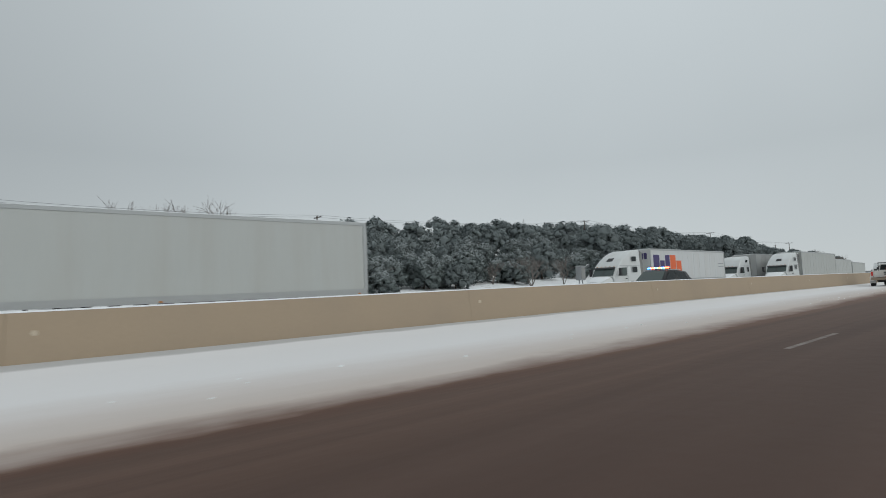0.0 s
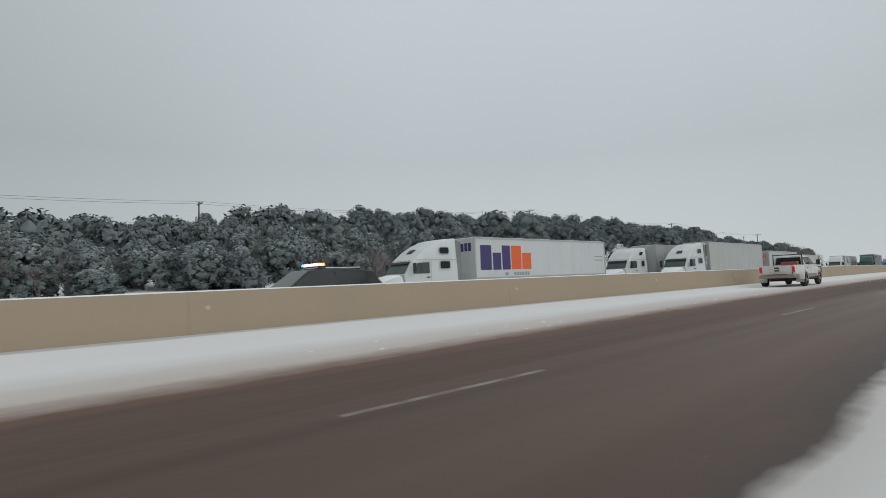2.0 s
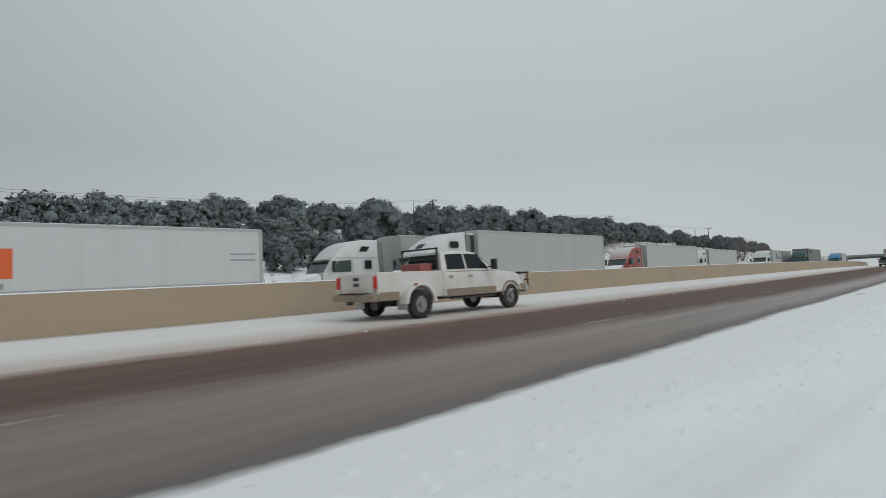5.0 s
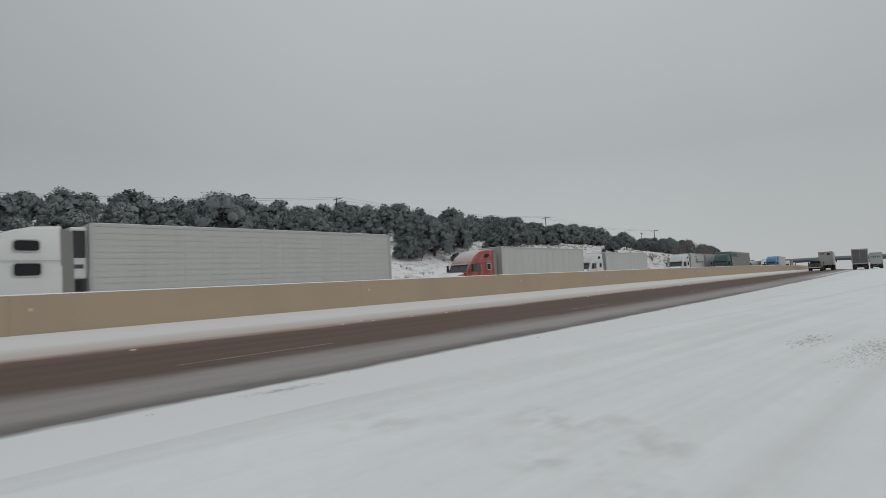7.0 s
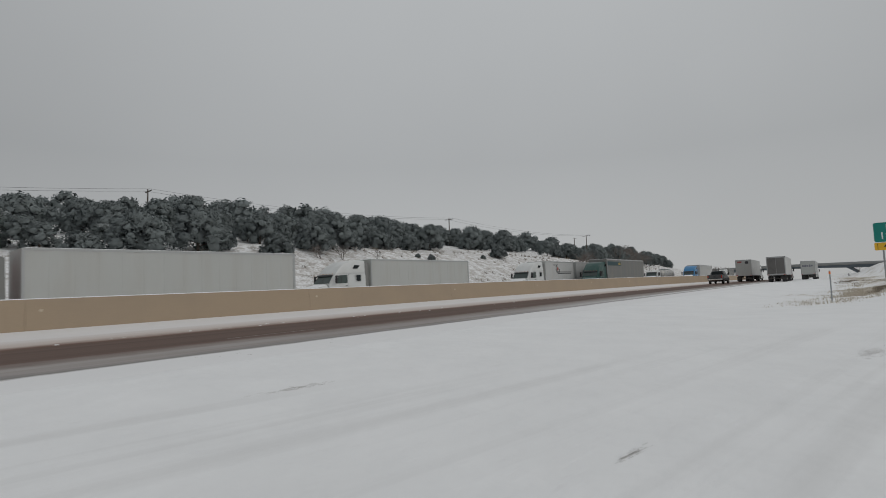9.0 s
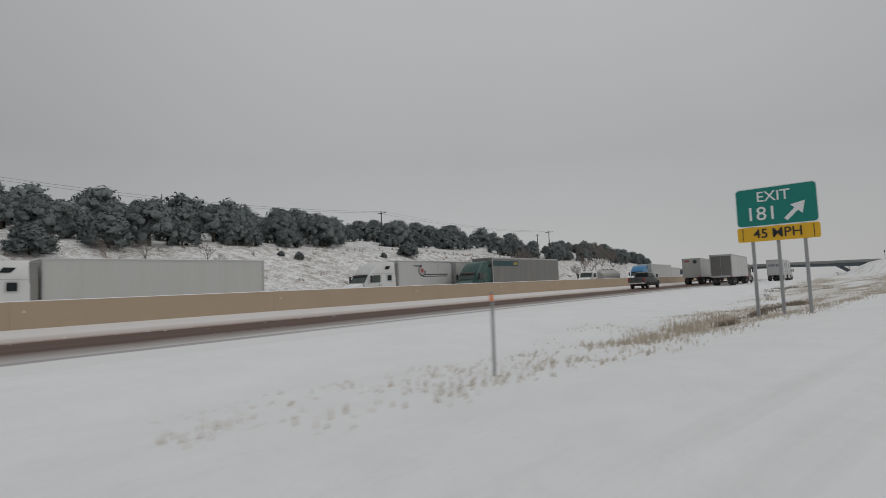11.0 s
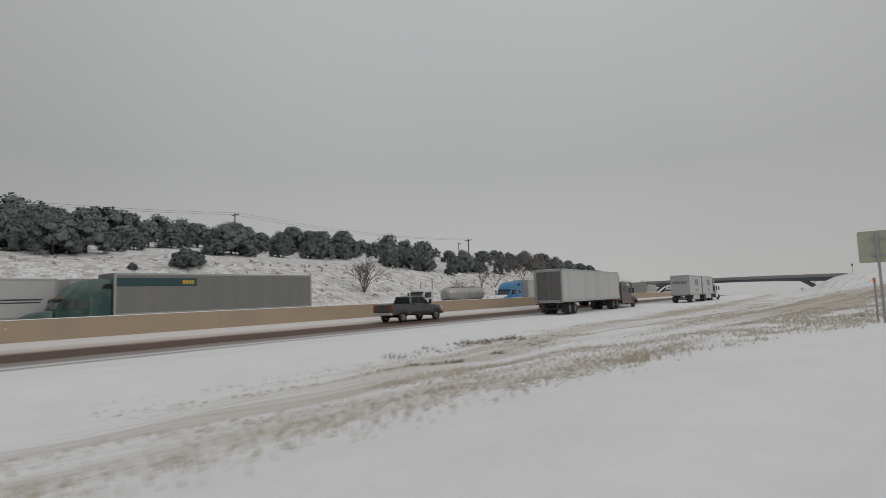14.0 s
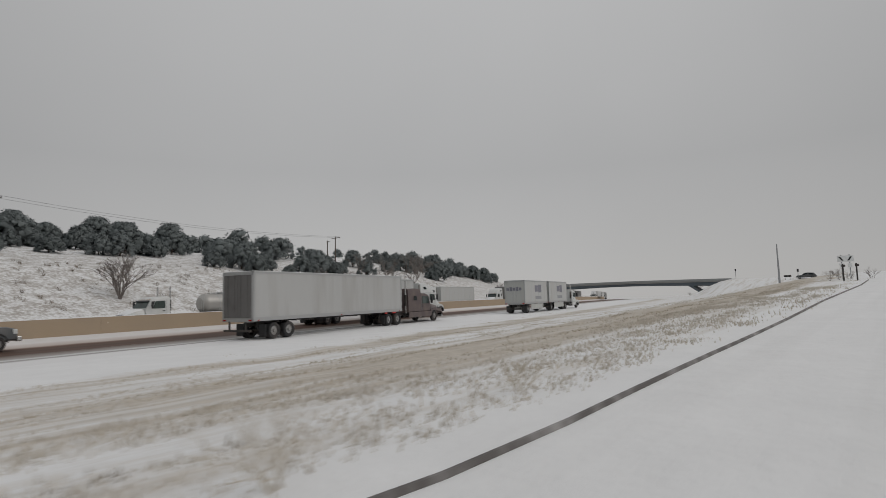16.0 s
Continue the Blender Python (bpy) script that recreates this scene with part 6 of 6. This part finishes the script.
# a closer fringe at the foot of the wood
for x in np.arange(16, 62, 3.3):
    y = barrier_y(x) + 19 + edge_of_wood(x) + rng.uniform(0.2, 3.6)
    tree(rng.choice((0, 3, 4)), x, y, rng.uniform(0.6, 0.85), rng.uniform(0, 360))
# trees told apart along the skyline and on the bank
for kind, x, y, s in ((6, 92.5, 68.0, 1.12), (4, 36.2, 69.5, 1.02), (2, 39.6, 71.0, 0.98), (2, 28.0, 70.0, 0.92), (6, 198.0, 85.5, 0.88), (2, 213.0, 105.0, 0.8), (2, 174.5, 75.5, 1.02), (2, 165.3, 75, 0.92), (6, 161.6, 81, 0.78), (2, 151, 79, 1.0), (2, 157, 76, 0.95), (2, 168.5, 79, 0.85), (2, 221.7, 96, 0.95), (1, 226, 92, 0.9),
                      (6, 238.4, 91, 0.74), (1, 239, 79.5, 0.95), (1, 233, 84, 0.85), (6, 256.6, 83.5, 0.74), (1, 262, 85, 0.9), (2, 69, 90, 1.0), (1, 64, 86, 1.0), (2, 74, 88, 1.0), (2, 86, 90, 1.0), (0, 56, 80, 1.0), (1, 80, 84, 0.9),
                      (6, 325, 100, 0.75), (6, 338, 104, 0.8), (2, 347, 104, 1.05), (2, 356, 105, 1.0), (1, 364, 106, 1.0), (5, 183.4, 65.2, 0.95), (5, 185.2, 66.4, 0.7), (5, 103.7, 50, 0.6), (1, 99.5, 47.5, 0.5), (5, 117.5, 50.6, 0.45),
                      (5, 157.7, 60.6, 0.27), (5, 159.8, 59.7, 0.36), (5, 177, 63.6, 0.30), (5, 243.5, 75.5, 0.8)):
    tree(kind, x, y, s, rng.uniform(0, 360))

# the rest of the wood, too many to count
FAR = [crown_arrays(60 + i, 1.0, w, 430, 0.068, q, 12, 0.85, (0.13, 0.19)) for i, (w, q) in enumerate(((1.15, 0.8), (1.3, 0.75), (1.0, 1.0), (1.2, 0.9)))]
verts, faces, normals, total = [], [], [], 0
for x in np.arange(-110, 420, 5.6):
    start = barrier_y(x) + 19 + edge_of_wood(x) + (25 if x < 170 else 21)
    for row in range(6 if start < 105 else 2):
        px, py, a = x + rng.uniform(-2.8, 2.8), start + row * 6.5 + rng.uniform(-2.4, 2.4), rng.uniform(0, 6.28)
        if 264 < px < 300 and rng.random() < 0.75:
            continue
        swell = noise.noise((px * 0.05, py * 0.05, 8.0))
        h = rng.choice((3.0, 3.6, 4.2, 5.0, 5.6)) * rng.uniform(0.9, 1.1) * (1 + 0.4 * swell) * lerp(px, 130, 1.0, 150, 1.2, 186, 1.2, 200, 1.0)
        v, f, q = FAR[rng.randrange(4)]
        spin = np.array(((math.cos(a), math.sin(a), 0), (-math.sin(a), math.cos(a), 0), (0, 0, 1)))
        verts.append(v @ spin * h + np.array((px, py, ground_z(px, py) - 0.2)))
        normals.append(q @ spin)
        faces.append(f + total)
        total += len(v)
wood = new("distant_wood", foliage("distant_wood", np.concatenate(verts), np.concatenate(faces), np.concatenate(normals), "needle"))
tagged(wood, "dense dark pine wood covering the hill", "woodland", kind="stuff")


# ---- bare shrubs, grass ----
def bare_shrub(name, x, y, height, label, seed, mat="twig", stems=5):
    r = random.Random(seed)
    bm = bmesh.new()

    def branch(p, d, l, rad, depth):
        q = p + d * l
        tube(p, q, rad, rad * 0.6, 4, bm)
        if depth:
            for _ in range(r.choice((2, 3, 3))):
                n = (d + Vector((r.uniform(-0.8, 0.8), r.uniform(-0.8, 0.8), r.uniform(-0.25, 0.5)))).normalized()
                branch(p + d * l * r.uniform(0.55, 1.0), n, l * r.uniform(0.55, 0.8), rad * 0.6, depth - 1)

    for _ in range(stems):
        branch(Vector((r.uniform(-0.1, 0.1), r.uniform(-0.1, 0.1), -0.1)), Vector((r.uniform(-0.6, 0.6), r.uniform(-0.6, 0.6), 1)).normalized(), height * 0.38, height * 0.012, 4)
    ob = part(name, bm, mat)
    ob.matrix_basis = pose(x, y, ground_z(x, y))
    return tagged(ob, label, "shrub", "bare shrubs")


for i, (x, y, h) in enumerate(((208.5, 60.6, 6.6), (193, 60, 2.6), (118, 49, 3.0), (124, 50, 3.2), (137, 56, 2.4), (140.6, 56.3, 2.6), (147, 57.3, 2.2), (44.6, 42.5, 4.6), (46.5, 45, 4.2), (12.5, 41.5, 5.0), (14.5, 43, 5.6), (16.2, 40.8, 4.6), (18.2, 42.5, 5.2), (20.4, 41.2, 4.4), (10, 43, 5.4), (23.5, 42, 3.6), (13.4, 40.2, 3.6), (17.2, 41.6, 4.0), (11, 39.4, 4.2), (12.2, 38.6, 3.4), (14, 39, 4.4), (15.3, 39.6, 3.8), (16.8, 38.9, 4.2), (18.4, 39.8, 3.6), (20, 39.2, 3.2), (8.5, 40, 4.8), (9.2, 43.5, 8.0), (7.4, 43.8, 7.6), (5.0, 43.0, 7.4), (21.5, 40.2, 2.6), (195, 56.9, 3.0), (390, 34.4, 3.2), (393, 38.5, 2.0), (300, 96, 8), (304, 99, 7.5), (309, 97, 8), (316, 99, 6.5), (245, 68, 5.5), (270, 84, 6.5), (276, 80, 5.5), (281, 86, 7.0), (287, 82, 6.0), (293, 86, 6.5), (252, 70, 5.0), (52, 44, 4.2), (-4, 52, 7.5), (3, 53, 7.0), (40, 44, 3.4), (232, 62, 4.5),
                                (300, 62, 7), (318, 66, 7))):
    bare_shrub("bare_shrub", x, y, h, "leafless brown shrub on the snowy bank", 70 + i, stems=13 if i in (0, 1) or x == 195 else (9 if 7.3 < h < 8.1 and x < 12 else 5))


def blades(name, spots, mat, label, lean=0.35):
    """Grass: each spot is (x, y, number, spread, height)."""
    r = random.Random(5)
    verts, faces = [], []
    for x, y, n, sp, h in spots:
        for _ in range(n):
            a, q = r.uniform(0, 6.28), sp * math.sqrt(r.random())
            bx, by = x + q * math.cos(a), y + q * math.sin(a)
            z = ground_z(bx, by) - 0.02
            hh, t = h * r.uniform(0.5, 1.2), r.uniform(0, 6.28)
            w = 0.008 + 0.012 * r.random()
            dx, dy = math.cos(t) * w, math.sin(t) * w
            lx, ly = r.uniform(-lean, lean) * hh, r.uniform(-lean, lean) * hh
            b = len(verts)
            verts += [(bx - dx, by - dy, z), (bx + dx, by + dy, z), (bx + lx * 0.4 + dx * 0.6, by + ly * 0.4 + dy * 0.6, z + hh * 0.6), (bx + lx * 0.4 - dx * 0.6, by + ly * 0.4 - dy * 0.6, z + hh * 0.6), (bx + lx, by + ly, z + hh)]
            faces += [(b, b + 1, b + 2, b + 3), (b + 3, b + 2, b + 4)]
    return tagged(raw(name, verts, faces, mat), label, "grass", kind="stuff")


spots, dark = [], []
while len(spots) < 5200:
    x = rng.uniform(112, 250)
    y = rng.uniform(straw_y(x) - 0.4, barrier_y(x) - 17)
    amount = grass_amount(x, y - barrier_y(x))
    band = noise.noise((x * 0.045, (y - straw_y(x)) * 0.8, 9.0)) + 0.35 * noise.noise((x * 0.5, y * 0.9, 4.0))
    verge = math.exp(-((y - straw_y(x) - 0.5) / 0.5) ** 2) * 0.16
    near = y - straw_y(x) < 2.6
    if rng.random() < amount * (0.45 if near and x > 172 else 1) and band + verge > 0.08:
        spots.append((x, y, 9, rng.uniform(0.3, 0.9), (rng.uniform(0.04, 0.13) if near else rng.uniform(0.03, 0.10)) + verge * 0.3))
for x, y, n, sp, h in ((169.5, -1.5, 60, 0.5, 0.4), (169.0, -1.0, 40, 0.5, 0.3), (168.3, 0.66, 40, 0.6, 0.25), (167.6, 1.7, 40, 0.5, 0.22), (180.2, -2.0, 50, 0.5, 0.4), (178.6, -2.6, 40, 0.5, 0.35), (137, 3.4, 40, 0.5, 0.3), (136, 2.6, 40, 0.6, 0.28), (158.4, 5, 60, 0.4, 0.5)):
    spots += [(x + rng.gauss(0, 0.5), y + rng.gauss(0, 0.2), n // 6, sp * 0.6, h * 0.6) for _ in range(5)]
for x, y in ((175.7, 7.2), (174.4, 7.8), (173.4, 4.75), (176.5, 5.4), (170.5, 4.1), (170.1, 5.0), (177.5, 6.6), (183.2, -3.5)):
    dark += [(x + rng.gauss(0, 0.7), y + rng.gauss(0, 0.15), 10, 0.2, rng.uniform(0.06, 0.16)) for _ in range(7)]
for _ in range(48):
    x = rng.uniform(142, 154)
    dark.append((x, lerp(x, 142, 2.2, 154, 2.4) + rng.gauss(0, 0.16), 26, 0.3, rng.uniform(0.08, 0.22)))
for _ in range(25):
    dark.append((rng.uniform(171, 178), 8.1 + rng.gauss(0, 0.3), 20, 0.4, rng.uniform(0.1, 0.25)))
for _ in range(70):
    x = rng.uniform(136.5, 146)
    spots.append((x, lerp(x, 136.5, 2.6, 141, 2.7, 146, 3.4) + rng.gauss(0, 0.35), 16, rng.uniform(0.2, 0.5), rng.uniform(0.12, 0.34)))
blades("dry_grass", spots, "straw", "dry straw grass poking through snow between the roads")
pale = []
while len(pale) < 4200:
    x = rng.uniform(166, 226)
    off = rng.uniform(0.15, 4.6)
    if noise.noise((x * 0.09, off * 0.9, 2.0)) + 0.5 * noise.noise((x * 0.6, off * 1.4, 6.0)) > -0.06:
        pale.append((x, straw_y(x) + off, 7, rng.uniform(0.12, 0.35), rng.uniform(0.04, 0.12)))
blades("frosted_grass", pale, "frosted", "pale dry grass caked with snow on the verge")
blades("dead_grass", dark, "dead_grass", "dark dead grass along a shallow ditch")
sage = [(rng.uniform(60, 300), 0, 0, 0, 0) for _ in range(520)]
sage = [(x, barrier_y(x) + 19 + rng.uniform(3, 24), 26, rng.uniform(0.15, 0.5), rng.uniform(0.25, 0.6)) for x, *_ in sage]
blades("hillside_scrub", sage, "dead_grass", "low brown scrub dotted over the snowy bank", 0.7)


# ---- clods of slush and snow along the lanes ----
def clods(name, mat, spots, label):
    r = random.Random(8)
    verts, faces = [], []
    for x, u, s in spots:
        z = surface(x, u) if u > -13.5 else ground_z(x, barrier_y(x) + u)
        c = np.array((x, barrier_y(x) + u, z))
        b = len(verts)
        for k in range(6):
            a = k * math.pi / 3
            verts.append(tuple(c + np.array((math.cos(a) * s * r.uniform(0.7, 1.3) * 1.6, math.sin(a) * s * r.uniform(0.7, 1.2), -0.02))))
        for k in range(3):
            a = k * 2.1 + 0.4
            verts.append(tuple(c + np.array((math.cos(a) * s * 0.6, math.sin(a) * s * 0.4, s * r.uniform(0.35, 0.7)))))
        faces += [(b, b + 1, b + 6), (b + 1, b + 2, b + 6), (b + 2, b + 7, b + 6), (b + 2, b + 3, b + 7), (b + 3, b + 4, b + 7), (b + 4, b + 8, b + 7), (b + 4, b + 5, b + 8), (b + 5, b, b + 8), (b, b + 6, b + 8), (b + 6, b + 7, b + 8)]
    return tagged(raw(name, verts, faces, mat), label, "snow", kind="stuff")


PATCHES = ((172.7, -6.6, 1.0), (173.3, -6.2, 0.7), (104.9, 4.0, 0.30), (105.3, -0.5, 0.14), (112.0, -1.2, 0.45), (77.6, 0.7, 0.9), (79.6, 0.2, 0.8), (78.4, 1.6, 0.6), (146.0, -4.4, 1.1), (146.8, -4.0, 0.8), (70.8, 4.8, 0.3), (46.6, 2.3, 0.3))


def barrier_gap(x, y):
    return y - barrier_y(x)


clods("trodden_slush", "slush", [(px, barrier_gap(px, py), rng.uniform(0.004, 0.017)) for px, py in ((a + rng.gauss(0, 0.75 * s), b + rng.gauss(0, 0.17 * s)) for a, b, s in PATCHES for _ in range(int(60 + 700 * s * s)))], "patches of grey trodden slush on the ramp")
clods("slush_clods", "mud", [(rng.uniform(30, 190), -6.3 + rng.gauss(0, 0.22), rng.uniform(0.015, 0.05)) for _ in range(60)] + [(rng.uniform(20, 110), -12.5 + rng.gauss(0, 0.25), rng.uniform(0.006, 0.016)) for _ in range(110)],
      "brown slush clods along the lane edge")
clods("snow_clods", "snow", [(rng.uniform(26, 66), -12.98 - abs(rng.gauss(0, 0.9)), rng.uniform(0.012, 0.05)) for _ in range(1300)] + [(rng.uniform(0, 180), -5.5 + rng.gauss(0, 0.4), rng.uniform(0.015, 0.045)) for _ in range(160)],
      "loose snow clods thrown off the lanes")

for i, (x, y, h, mat) in enumerate(((184.5, -5.0, 0.9, "straw"), (188.4, -4.9, 0.8, "straw"), (240, -7.2, 1.3, "twig"), (240.5, -10.1, 1.2, "twig"), (239.5, -8.6, 1.0, "twig"), (241, -7.8, 1.4, "twig"), (158.6, 5.1, 0.6, "twig"))):
    bare_shrub("dry_shrub", x, y, h, "small dry straw-coloured shrub in the snow" if mat == "straw" else "small leafless brown shrub in the snow", 170 + i, mat)
